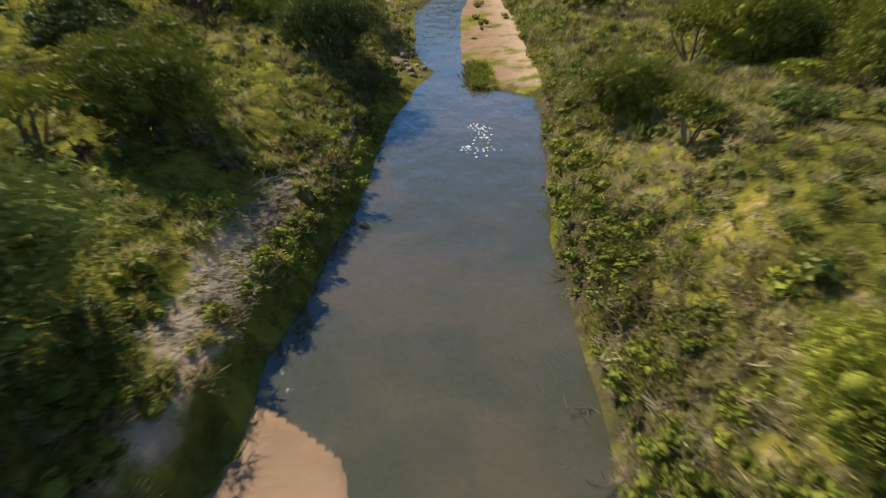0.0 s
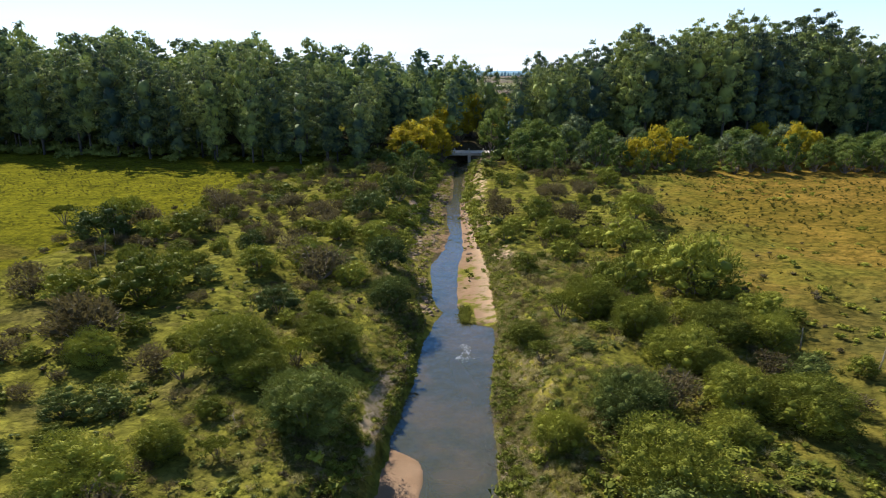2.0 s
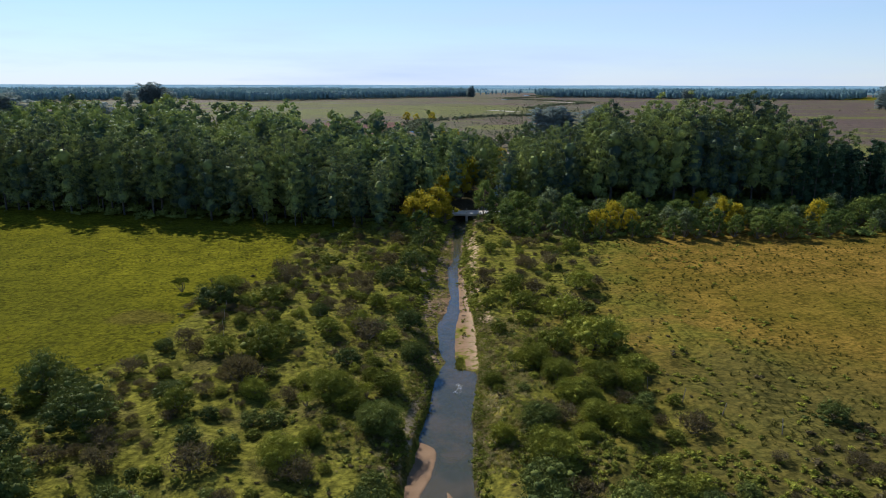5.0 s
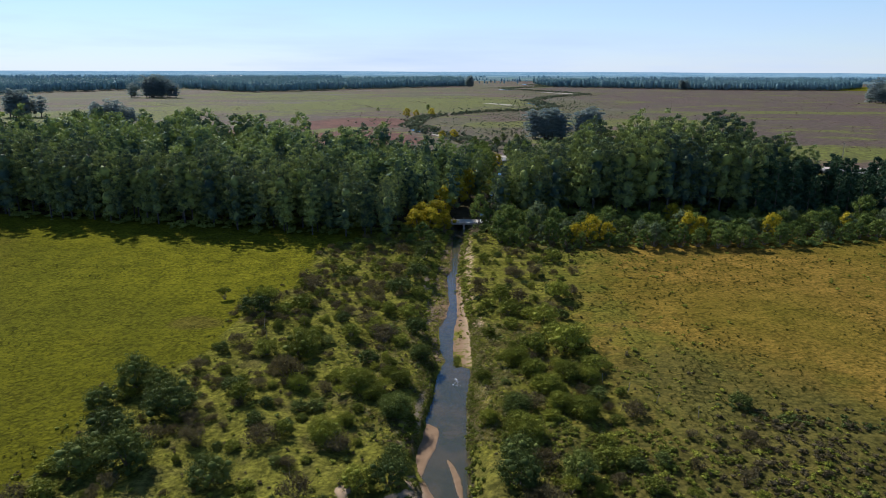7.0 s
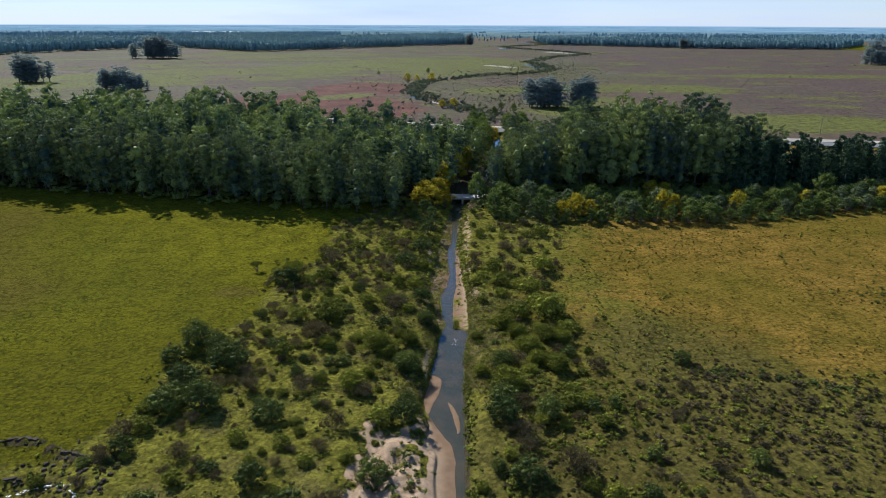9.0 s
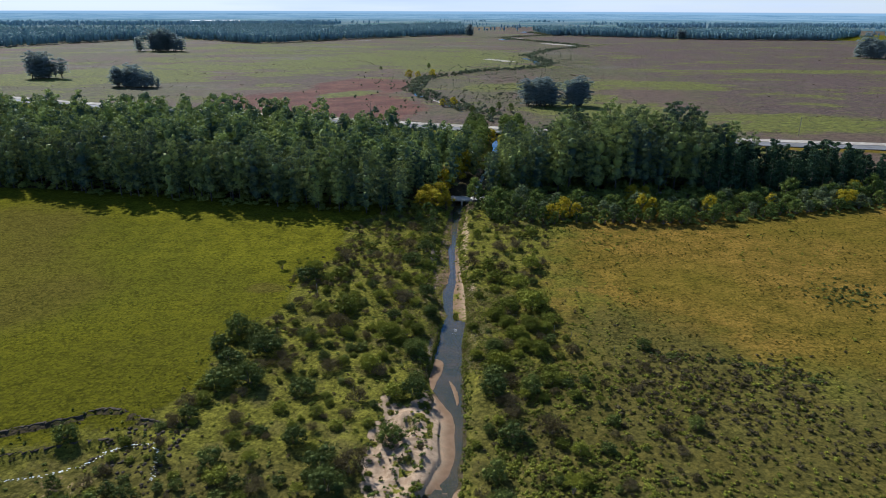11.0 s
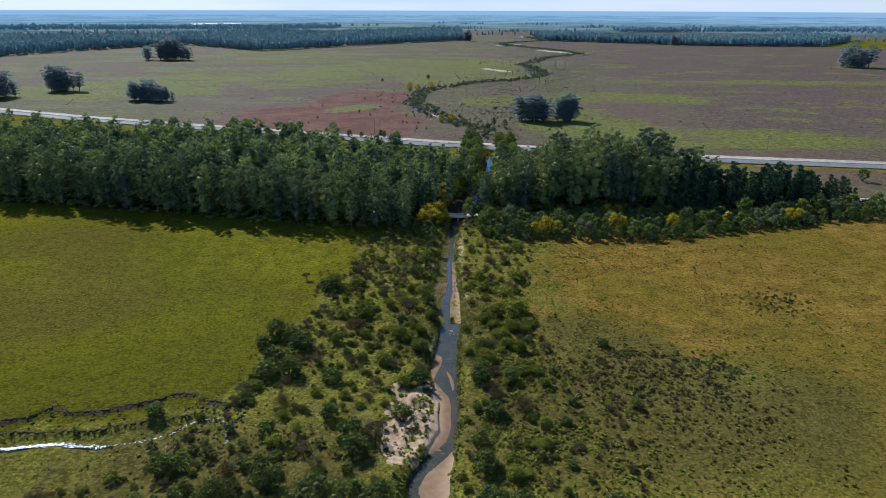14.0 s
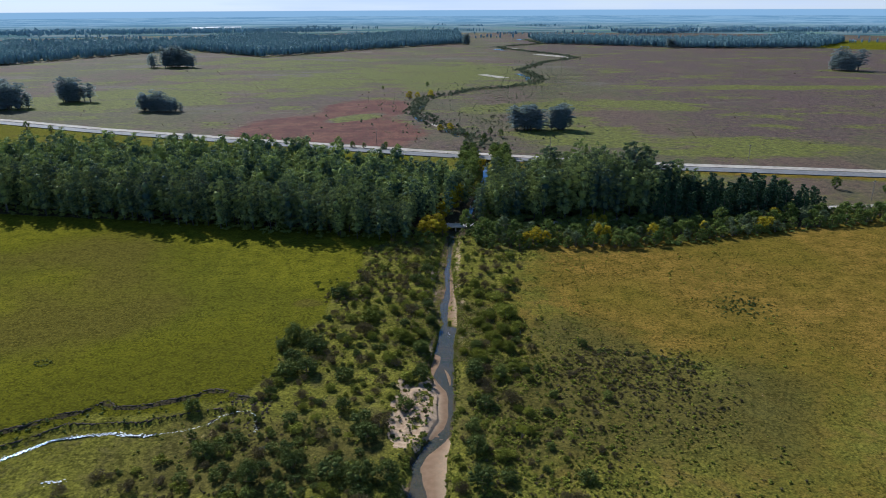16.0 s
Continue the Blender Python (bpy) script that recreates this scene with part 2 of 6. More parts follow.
    moor = m.mix(m.ramp(m.noise(0.006, 5, 0.65, (0.6, 1.6, 1)), 0.53, 0.62, 0.0, 0.65), moor, (0.172, 0.138, 0.112))
    bloom = m.mix(m.ramp(shrub, 0.40, 0.60), (0.062, 0.034, 0.037), (0.168, 0.102, 0.094))
    bloom = m.mix(m.ramp(sweep, 0.47, 0.62, 0.0, 0.45), bloom, (0.124, 0.086, 0.070))
    grassy = m.mix(m.ramp(shrub, 0.38, 0.60), (0.072, 0.080, 0.012), (0.218, 0.222, 0.028))
    rust = m.mix(m.ramp(sweep, 0.38, 0.62), (0.120, 0.036, 0.030), (0.190, 0.072, 0.048))
    leafy = m.mix(mid, (0.045, 0.035, 0.022), (0.10, 0.075, 0.045))
    grit = m.mix(m.ramp(fine, 0.3, 0.7), (0.275, 0.192, 0.118), (0.44, 0.330, 0.215))
    grit = m.mix(m.ramp(mid, 0.45, 0.65, 0.0, 0.7), grit, (0.46, 0.30, 0.18))
    wet = m.n.new("ShaderNodeSeparateXYZ")
    m.l.new(m.coords(), wet.inputs[0])
    grit = m.mix(m.math("MULTIPLY", m.ramp(wet.outputs["Z"], -1.25, -0.85, 0.0, 0.85), m.ramp(sand, 0.62, 0.85, 0.25, 1.0)), grit, m.mix(m.ramp(mid, 0.35, 0.65), (0.29, 0.192, 0.116), (0.48, 0.345, 0.222)))
    grit = m.mix(m.ramp(wet.outputs["Z"], -1.42, -1.15, 0.85, 0.0), grit, m.mix(m.ramp(m.noise(0.8, 4), 0.35, 0.65), (0.180, 0.108, 0.062), (0.225, 0.140, 0.084)))
    # the edges of the zones are broken up by the grain of the ground
    torn = m.math("ADD", m.math("MULTIPLY", m.math("SUBTRACT", mid, 0.5), 0.9), m.math("ADD", m.math("MULTIPLY", m.math("SUBTRACT", wide, 0.5), 0.7), m.math("MULTIPLY", m.math("SUBTRACT", huge, 0.5), 0.9)))

    def edge(w, a=0.38, b=0.62):
        return m.ramp(m.math("ADD", w, torn), a, b)

    patch = m.math("MULTIPLY", m.math("SUBTRACT", m.noise(0.016, 8, 0.75, (0.7, 1.2, 1.0)), 0.5), 3.6)
    moor = m.mix(m.ramp(m.math("ADD", heather, patch), 0.40, 0.60, 0.0, 0.85), moor, bloom)
    moor = m.mix(m.ramp(m.math("ADD", olive, patch), 0.25, 0.60, 0.0, 0.9), moor, grassy)
    col = m.mix(edge(lush), scrub, meadow)
    col = m.mix(edge(dry, 0.20, 0.80), col, straw)
    col = m.mix(edge(heath), col, moor)
    col = m.mix(edge(red), col, rust)
    col = m.mix(edge(litter), col, leafy)
    col = m.mix(edge(sand, 0.42, 0.58), col, grit)
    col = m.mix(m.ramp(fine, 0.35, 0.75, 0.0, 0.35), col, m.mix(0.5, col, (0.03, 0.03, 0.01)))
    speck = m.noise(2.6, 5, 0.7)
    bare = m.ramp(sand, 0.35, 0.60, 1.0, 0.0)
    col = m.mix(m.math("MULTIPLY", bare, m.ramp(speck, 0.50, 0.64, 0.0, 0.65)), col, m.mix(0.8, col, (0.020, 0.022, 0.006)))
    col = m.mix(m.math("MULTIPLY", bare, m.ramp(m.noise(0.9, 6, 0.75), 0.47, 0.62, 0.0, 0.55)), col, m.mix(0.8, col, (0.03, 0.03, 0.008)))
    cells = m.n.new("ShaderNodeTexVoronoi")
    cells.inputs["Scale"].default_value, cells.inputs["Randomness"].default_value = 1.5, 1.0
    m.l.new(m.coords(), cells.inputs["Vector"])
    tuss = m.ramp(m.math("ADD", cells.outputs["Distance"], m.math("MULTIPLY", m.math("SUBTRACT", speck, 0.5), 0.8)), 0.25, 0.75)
    # shade between tussocks is painted in: the gaps of the cells go darker
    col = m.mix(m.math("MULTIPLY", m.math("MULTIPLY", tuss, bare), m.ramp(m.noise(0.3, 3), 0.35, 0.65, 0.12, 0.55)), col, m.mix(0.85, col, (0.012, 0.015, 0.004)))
    h = m.math("ADD", m.math("MULTIPLY", fine, 0.35), m.math("ADD", mid, m.math("MULTIPLY", speck, 0.5)))
    h = m.math("SUBTRACT", m.math("MULTIPLY", h, m.ramp(sand, 0.2, 0.6, 1.0, 0.22)), m.math("MULTIPLY", m.math("MULTIPLY", tuss, bare), 0.4))
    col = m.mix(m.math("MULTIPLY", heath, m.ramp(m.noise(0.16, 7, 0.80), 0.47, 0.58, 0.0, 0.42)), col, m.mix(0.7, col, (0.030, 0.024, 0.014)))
    # slight gloss on the heath alone: its pale sheen stands in for haze
    return m.surface(col, 0.95, m.bump(h, 0.55, 0.28), 0.0, m.ramp(heath, 0.3, 0.7, 0.0, 0.10))


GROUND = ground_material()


def water_material():
    m = Nodes("creek_water")
    ripple = m.noise(2.2, 4, 0.55, (1.0, 0.45, 1.0))
    slow = m.noise(0.35, 3)
    normal = m.bump(m.math("ADD", ripple, m.math("MULTIPLY", slow, 0.6)), 0.50, 0.13)
    clear = m.n.new("ShaderNodeBsdfTransparent")
    clear.inputs[0].default_value = (0.66, 0.60, 0.44, 1)
    murk = m.n.new("ShaderNodeBsdfDiffuse")
    m.put(murk.inputs[0], m.mix(m.ramp(slow, 0.40, 0.60), (0.104, 0.102, 0.058), (0.150, 0.124, 0.070)))
    body = m.n.new("ShaderNodeMixShader")
    body.inputs[0].default_value = 0.45
    m.l.new(clear.outputs[0], body.inputs[1])
    m.l.new(murk.outputs[0], body.inputs[2])
    gloss = m.n.new("ShaderNodeBsdfGlossy")
    gloss.inputs["Roughness"].default_value = 0.05
    gloss.inputs["Color"].default_value = (0.56, 0.80, 1.0, 1)
    m.l.new(normal, gloss.inputs["Normal"])
    fres = m.n.new("ShaderNodeFresnel")
    fres.inputs["IOR"].default_value = 1.37
    m.l.new(normal, fres.inputs["Normal"])
    mx = m.n.new("ShaderNodeMixShader")
    m.l.new(fres.outputs[0], mx.inputs[0])
    m.l.new(body.outputs[0], mx.inputs[1])
    m.l.new(gloss.outputs[0], mx.inputs[2])
    m.l.new(mx.outputs[0], m.out.inputs["Surface"])
    return m.mat


WATER = water_material()


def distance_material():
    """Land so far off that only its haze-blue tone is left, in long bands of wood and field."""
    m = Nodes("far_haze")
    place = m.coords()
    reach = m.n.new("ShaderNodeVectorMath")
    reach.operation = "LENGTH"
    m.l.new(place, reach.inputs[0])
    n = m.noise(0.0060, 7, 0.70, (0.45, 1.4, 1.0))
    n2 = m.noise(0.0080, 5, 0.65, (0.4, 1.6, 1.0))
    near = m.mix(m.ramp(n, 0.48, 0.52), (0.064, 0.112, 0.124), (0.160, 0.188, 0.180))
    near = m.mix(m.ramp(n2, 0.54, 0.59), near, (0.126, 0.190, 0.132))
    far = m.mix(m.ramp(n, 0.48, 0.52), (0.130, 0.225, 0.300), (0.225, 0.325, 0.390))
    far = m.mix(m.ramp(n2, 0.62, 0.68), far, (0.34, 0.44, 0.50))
    # the haze is painted as a glow: this land takes no light from the sun
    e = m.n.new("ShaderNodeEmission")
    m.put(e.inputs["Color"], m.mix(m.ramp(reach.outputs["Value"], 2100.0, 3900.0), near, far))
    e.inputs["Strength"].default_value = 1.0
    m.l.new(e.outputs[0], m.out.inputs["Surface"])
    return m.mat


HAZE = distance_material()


# ---- mesh helpers ----
def mesh(name, V, F, mat, smooth=False):
    """A mesh from arrays: V (n, 3) and F, one array (k, 3 or 4) or a list of such."""
    me = bpy.data.meshes.new(name)
    groups = [np.asarray(f, np.int32) for f in (F if isinstance(F, list) else [F]) if len(f)]
    V = np.asarray(V, np.float32)
    me.vertices.add(len(V))
    me.vertices.foreach_set("co", V.ravel())
    loops = np.concatenate([f.ravel() for f in groups])
    sizes = np.concatenate([np.full(len(f), f.shape[1], np.int32) for f in groups])
    me.loops.add(len(loops))
    me.loops.foreach_set("vertex_index", loops)
    me.polygons.add(len(sizes))
    me.polygons.foreach_set("loop_start", np.concatenate([[0], np.cumsum(sizes)[:-1]]).astype(np.int32))
    me.polygons.foreach_set("use_smooth", np.full(len(sizes), smooth))
    me.update(calc_edges=True)
    me.validate()
    me.materials.append(mat)
    return me


def part(name, me, parent, label=""):
    ob = new(name, me)
    ob.parent = parent
    return tagged(ob, label)


def merge(pieces):
    """Joins pieces (V, F) into one."""
    vs, fs, n = [], [], 0
    for V, F in pieces:
        vs.append(V)
        fs.append(np.asarray(F) + n)
        n += len(V)
    return np.concatenate(vs), np.concatenate(fs)


def unit(v):
    return v / np.maximum(np.linalg.norm(v, axis=-1, keepdims=True), 1e-9)


def leaves(rng, P, N, length, width, loose=0.8, spiky=0.0):
    """Pointed leaf sprays at P, facing roughly along N, or with spiky pointing out along it."""
    if spiky:
        u = unit(unit(N) * spiky + [0, 0, 0.25] + 0.75 * rng.normal(size=P.shape))
        n = unit(np.cross(u, rng.normal(size=P.shape)))
    else:
        n = unit(unit(N) + loose * rng.normal(size=P.shape))
        u = unit(np.cross(n, rng.normal(size=P.shape)))
    w = np.cross(n, u)
    k = rng.uniform(0.6, 1.4, (len(P), 1))
    V = np.stack([P + u * length * k, P - (u * 0.5 * length - w * width) * k, P - (u * 0.5 * length + w * width) * k], 1).reshape(-1, 3)
    return V, np.arange(len(V)).reshape(-1, 3)


def lump(rng, c, r, flat):
    """The dense heart of a tuft: a small uneven ball."""
    q = (1 + 5 ** 0.5) / 2
    V = unit(np.array([(-1, q, 0), (1, q, 0), (-1, -q, 0), (1, -q, 0), (0, -1, q), (0, 1, q), (0, -1, -q), (0, 1, -q), (q, 0, -1), (q, 0, 1), (-q, 0, -1), (-q, 0, 1)]))
    F = np.array([(0, 11, 5), (0, 5, 1), (0, 1, 7), (0, 7, 10), (0, 10, 11), (1, 5, 9), (5, 11, 4), (11, 10, 2), (10, 7, 6), (7, 1, 8),
                  (3, 9, 4), (3, 4, 2), (3, 2, 6), (3, 6, 8), (3, 8, 9), (4, 9, 5), (2, 4, 11), (6, 2, 10), (8, 6, 7), (9, 8, 1)])
    return c + V * rng.uniform(0.75, 1.1, (12, 1)) * r * np.array([1, 1, flat]), F


def tube(points, radii, sides=5):
    """A tapered limb along points."""
    P, R = np.asarray(points, float), np.asarray(radii, float)
    t = unit(np.gradient(P, axis=0))
    a = unit(np.cross(t, np.where(np.abs(t[:, :1]) < 0.9, [[1.0, 0, 0]], [[0, 1.0, 0]])))
    b = np.cross(t, a)
    ang = np.arange(sides) * 2 * np.pi / sides
    V = (P[:, None] + R[:, None, None] * (np.cos(ang)[None, :, None] * a[:, None] + np.sin(ang)[None, :, None] * b[:, None])).reshape(-1, 3)
    F = []
    for i in range(len(P) - 1):
        for j in range(sides):
            k = (j + 1) % sides
            F.append((i * sides + j, i * sides + k, (i + 1) * sides + k, (i + 1) * sides + j))
    return V, np.array(F)


def limb(rng, a, b, r0, r1, bend=0.12, steps=5, sides=5):
    a, b = np.array(a, float), np.array(b, float)
    s = np.linspace(0, 1, steps)[:, None]
    P = a + (b - a) * s + np.sin(s * np.pi) * rng.normal(size=3) * bend * np.linalg.norm(b - a)
    return tube(P, np.linspace(r0, r1, steps), sides)


def clump(rng, c, r, flat, count, length, width, loose=0.6, heart=0.66, spiky=0.0):
    """A tuft of foliage: sprays round a dense uneven heart."""
    d = unit(rng.normal(size=(count, 3)))
    d[:, 2] = np.where(d[:, 2] < -0.45, -d[:, 2], d[:, 2])
    wob = 1 + 0.22 * np.sin(3 * d[:, :1] + rng.uniform(0, 6)) * np.cos(4 * d[:, 1:2] + rng.uniform(0, 6))
    rad = (rng.uniform(0.72, 1.14, (count, 1)) if heart else 1.04 * rng.uniform(0.05, 1.0, (count, 1)) ** 0.5 * rng.lognormal(0, 0.20, (count, 1))) * wob
    sprays = leaves(rng, c + d * rad * r * np.array([1, 1, flat]), d * [1, 1, 1 / flat], length, width, loose, spiky)
    return merge([sprays, lump(rng, np.asarray(c), r * heart, flat)]) if heart else sprays


# ---- plants: each returns (wood, foliage) as arrays ----
def thorn_bush(seed, count, length, clumps=26, top=1.15, heart=0.62):
    """A spreading, dense, uneven bush of radius 1, feathery at the rim."""
    rng = np.random.default_rng(seed)
    wood, green = [], []
    for i in range(clumps):
        a, q = i * 2.4 + rng.uniform(-0.5, 0.5), math.sqrt((i + rng.uniform(0.0, 1.0)) / clumps) * 0.74
        c = np.array([q * math.cos(a), q * math.sin(a), top * (0.80 - 0.42 * q * q) * rng.uniform(0.52, 1.16)])
        r = rng.uniform(0.27, 0.42)
        green.append(clump(rng, c, r, 0.75, int(count * 0.7) // clumps, length, length * 0.26, 0.75, heart, 1.0))
        root = np.array([0.06 * math.cos(a), 0.06 * math.sin(a), 0.0])
        if i % 3 == 0:
            wood.append(limb(rng, root, c - [0, 0, r * 0.2], 0.032, 0.008, 0.1))
    low = clumps // 2
    for i in range(low):
        a = i * 2 * math.pi / low + rng.uniform(-0.3, 0.3)
        q = rng.uniform(0.45, 0.78)
        c = np.array([q * math.cos(a), q * math.sin(a), rng.uniform(0.12, 0.36) * top])
        green.append(clump(rng, c, rng.uniform(0.22, 0.34), 0.8, int(count * 0.3) // low, length, length * 0.26, 0.75, heart, 1.0))
    return merge(wood), merge(green)


def small_acacia(seed, count, length):
    """A small tree with a bare forked stem under an umbrella crown, radius 1."""
    rng = np.random.default_rng(seed)
    wood, green = [], []
    for i in range(16):
        a, q = i * 2.4, math.sqrt((i + rng.uniform()) / 16) * 0.8
        c = np.array([q * math.cos(a), q * math.sin(a), 1.25 - 0.30 * q * q + rng.uniform(-0.15, 0.12)])
        green.append(clump(rng, c, rng.uniform(0.24, 0.38), 0.6, count // 16, length, length * 0.28, 0.6, 0.5, 1.0))
        if i % 3 == 0:
            wood.append(limb(rng, (0.03 * math.cos(a), 0.03 * math.sin(a), 0), c, 0.045, 0.010, 0.1))
    return wood, merge(green)


def twiggy_bush(seed, count, length):
    """An open bush of bare twigs with few leaves, radius 1."""
    rng = np.random.default_rng(seed)
    wood, green = [], []
    for i in range(16):
        a, q = rng.uniform(0, 2 * np.pi), rng.uniform(0.2, 0.9)
        tip = np.array([q * math.cos(a), q * math.sin(a), rng.uniform(0.55, 1.2)])
        wood.append(limb(rng, (0.05 * math.cos(a), 0.05 * math.sin(a), 0), tip, 0.015, 0.005, 0.12, 4, 4))
        green.append(clump(rng, tip * [0.85, 0.85, rng.uniform(0.4, 0.85)], 0.36, 0.9, count // 16, length, length * 0.2, 1.5, 0.25, 1.2))
    return merge(wood), merge(green)


def gum_tree(seed, count, length, height=22.0, clumps=30, heart=0.80, low=0.18, top=0.36):
    """A tall gum: clear stem, steep limbs, a domed crown of rounded billows, a few tufts standing clear at the top."""
    rng = np.random.default_rng(seed)
    wood, green = [], []
    lean = rng.normal(size=2) * 0.6
    stem = np.array([[lean[0] * s * s, lean[1] * s * s, height * 0.88 * s] for s in np.linspace(0, 1, 7)])
    wood.append(tube(stem, np.linspace(0.30, 0.05, 7), 6))
    base, wide = rng.uniform(low, low + 0.20), height * rng.uniform(0.165, 0.215)
    peak = rng.uniform(top, top + 0.14)
    size = (30 / clumps) ** 0.4
    for i in range(clumps):
        u = ((i + rng.uniform()) / clumps) ** 0.85
        s = base + (0.97 - base) * u
        full = math.sqrt(max(0.10, 1 - ((u - peak) / (1.04 - peak)) ** 2 if u > peak else 1 - ((u - peak) / 0.75) ** 2))
        spread = wide * full * rng.uniform(0.45, 1.0)
        a = i * 2.4 + rng.uniform(-0.5, 0.5)
        r = height * rng.uniform(0.040, 0.088) * size * (1.10 - 0.30 * u)
        c = np.array([lean[0] * s * s + spread * math.cos(a), lean[1] * s * s + spread * math.sin(a), height * s])
        green.append(clump(rng, c, r, rng.uniform(0.62, 0.9), count // clumps, length, length * 0.42, 0.75, heart))
        if i % 3 == 0:
            root = np.array([lean[0] * s * s * 0.7, lean[1] * s * s * 0.7, height * max(0.22, s - 0.16)])
            wood.append(limb(rng, root, c, 0.11, 0.03, 0.08, 4, 4))
    for i in range(int(rng.integers(1, 4))):
        a, q, s = rng.uniform(0, 6.28), rng.uniform(0.3, 1.6), rng.uniform(0.96, 1.05)
        c = np.array([lean[0] + q * math.cos(a), lean[1] + q * math.sin(a), height * s])
        green.append(clump(rng, c, height * rng.uniform(0.030, 0.048) * size, 0.7, count // clumps // 2, length, length * 0.42, 0.6, min(heart, 0.55)))
        wood.append(limb(rng, stem[-1], c, 0.06, 0.02, 0.08, 4, 4))
    for u in (0.1, 0.3, 0.5, 0.7):
        s = base + (0.97 - base) * u
        green.append(lump(rng, np.array([lean[0] * s * s, lean[1] * s * s, height * s]), wide * 0.42, 1.3))
    return merge(wood), merge(green)


def pine_tree(seed, count, length, height=15.0):
    rng = np.random.default_rng(seed)
    wood, green = [tube([[0, 0, height * s] for s in np.linspace(0, 1, 5)], np.linspace(0.24, 0.03, 5), 6)], []
    tiers = 22
    for i in range(tiers):
        s = 0.12 + 0.86 * (i + rng.uniform()) / tiers
        q = height * 0.20 * (1.08 - s) ** 0.7 * rng.uniform(0.5, 1.0)
        a = i * 2.4 + rng.uniform(-0.4, 0.4)
        c = np.array([q * math.cos(a), q * math.sin(a), height * s])
        green.append(clump(rng, c, height * 0.085 * (1.25 - 0.7 * s), 0.8, count // tiers, length, length * 0.35, 0.9))
        if i % 2:
            wood.append(limb(rng, (0, 0, height * s - 0.4), c, 0.06, 0.02, 0.05, 3, 4))
    return merge(wood), merge(green)


def round_tree(seed, count, length, height=6.0, wide=0.42):
    """A broad bushy tree with leaves nearly to the ground."""
    rng = np.random.default_rng(seed)
    wood, green = [], []
    clumps = 24
    for i in range(clumps):
        s = 0.22 + 0.72 * (i + rng.uniform()) / clumps
        q = height * wide * math.sqrt(max(0.08, 1 - (2 * s - 0.85) ** 2)) * rng.uniform(0.35, 0.95)
        a = i * 2.4 + rng.uniform(-0.5, 0.5)
        c = np.array([q * math.cos(a), q * math.sin(a), height * s])
        green.append(clump(rng, c, height * rng.uniform(0.085, 0.165), 0.85, count // clumps, length, length * 0.40, 0.8, 0.62))
        if i % 2 == 0:
            wood.append(limb(rng, (0.1 * math.cos(a), 0.1 * math.sin(a), 0), c, 0.09, 0.02, 0.08, 4, 4))
    return merge(wood), merge(green)


# ---- the lie of the land ----
WATER_Z = -1.5
LEFT_EDGE = [(-200, -60), (-70, -18), (-44, -7.6), (-38.5, -7.0), (-35, -7.3), (-29, -4.9), (-26, -2.6), (-23.7, -1.1), (-19.4, -0.3), (-12.5, -0.3), (-9, -0.9),
             (-7, -2.0), (-5.5, -2.7), (-2.4, -4.1), (0.2, -4.4), (5.9, -3.8), (9, -3.4), (12, -3.0), (14.5, -2.7), (19.5, -2.3), (22.6, -1.8), (25, -1.2), (28, -2.0),
             (36.9, -2.2), (42, -1.1), (48, -0.5), (63, -0.9), (68, 0.1), (82, 0.3), (98, 0.8), (106, 2.0), (113, 6.2), (132, 9.0), (151, 13), (192, 19), (228, 21), (262, 18)]
RIGHT_EDGE = [(-200, -55), (-70, -13), (-44, -4.2), (-41.4, -4.9), (-36, -5.8), (-32.2, -4.4), (-28, -1.0), (-25.5, 0.1), (-22.3, 0.0), (-20, 0.5), (-17, 0.8), (-11.5, 0.9), (-5, 1.0), (3.5, 1.1),
              (7.7, 1.2), (12.2, 1.4), (16, 1.7), (20.5, 2.2), (22.2, 2.2), (22.9, 0.1), (27, -0.1), (32.5, 0.0), (36.9, 0.2), (42, 0.7), (50, 0.8), (63, 0.9),
              (68, 1.2), (82, 1.7), (98, 3.2), (106, 5.0), (113, 8.6), (132, 11.5), (151, 15.6), (192, 21.6), (228, 23.6), (262, 20.6)]
LEFT_TOE = [(-200, -66), (-70, -20), (-44, -9), (-34, -7.0), (-28, -4.6), (-24, -3.4), (-21, -2.2), (-16, -2.4), (-12, -2.4), (-9, -3.6), (-6, -3.4), (-2, -4.6), (2, -4.5), (6, -3.9), (9, -3.5), (12, -3.1), (23, -2.4), (25, -2.9), (30, -3.3), (40, -4.3), (45, -4.4), (56, -3.3), (76, -2.2), (88, -0.9), (98, 0.4), (106, 1.6), (113, 6.0), (132, 8.8), (151, 12.8), (192, 18.8), (262, 17.8)]
RIGHT_TOE = [(-200, -50), (-70, -8), (-44, -0.9), (-34, -0.7), (-28, 0.2), (-25, 0.3), (-21, 0.6), (-17, 0.9), (-11.5, 1.0), (0, 1.15), (7.7, 1.25), (12.2, 1.45), (16, 1.75), (20.5, 2.25), (21.8, 2.4), (23, 2.5), (34, 2.6), (45, 2.0), (57, 1.7), (68, 1.75), (84, 2.5), (98, 3.5), (106, 5.4), (113, 8.8), (132, 11.7), (151, 15.8), (192, 21.8), (262, 20.8)]
SCRUB_LEFT = [(-200, -90), (-45, -70), (-25, -55), (-14, -46), (-4, -40), (12, -42), (25, -34), (42, -34), (55, -27), (78, -28), (90, -20)]
SCRUB_RIGHT = [(-200, 60), (-43, 27), (-33, 34), (-18, 55), (-2, 57), (3, 40), (7, 22), (26, 20), (54, 22), (80, 27), (90, 40)]
HEDGE = [(10, 84), (41, 81), (63, 81), (93, 89), (129, 100), (171, 110), (230, 124), (290, 138)]
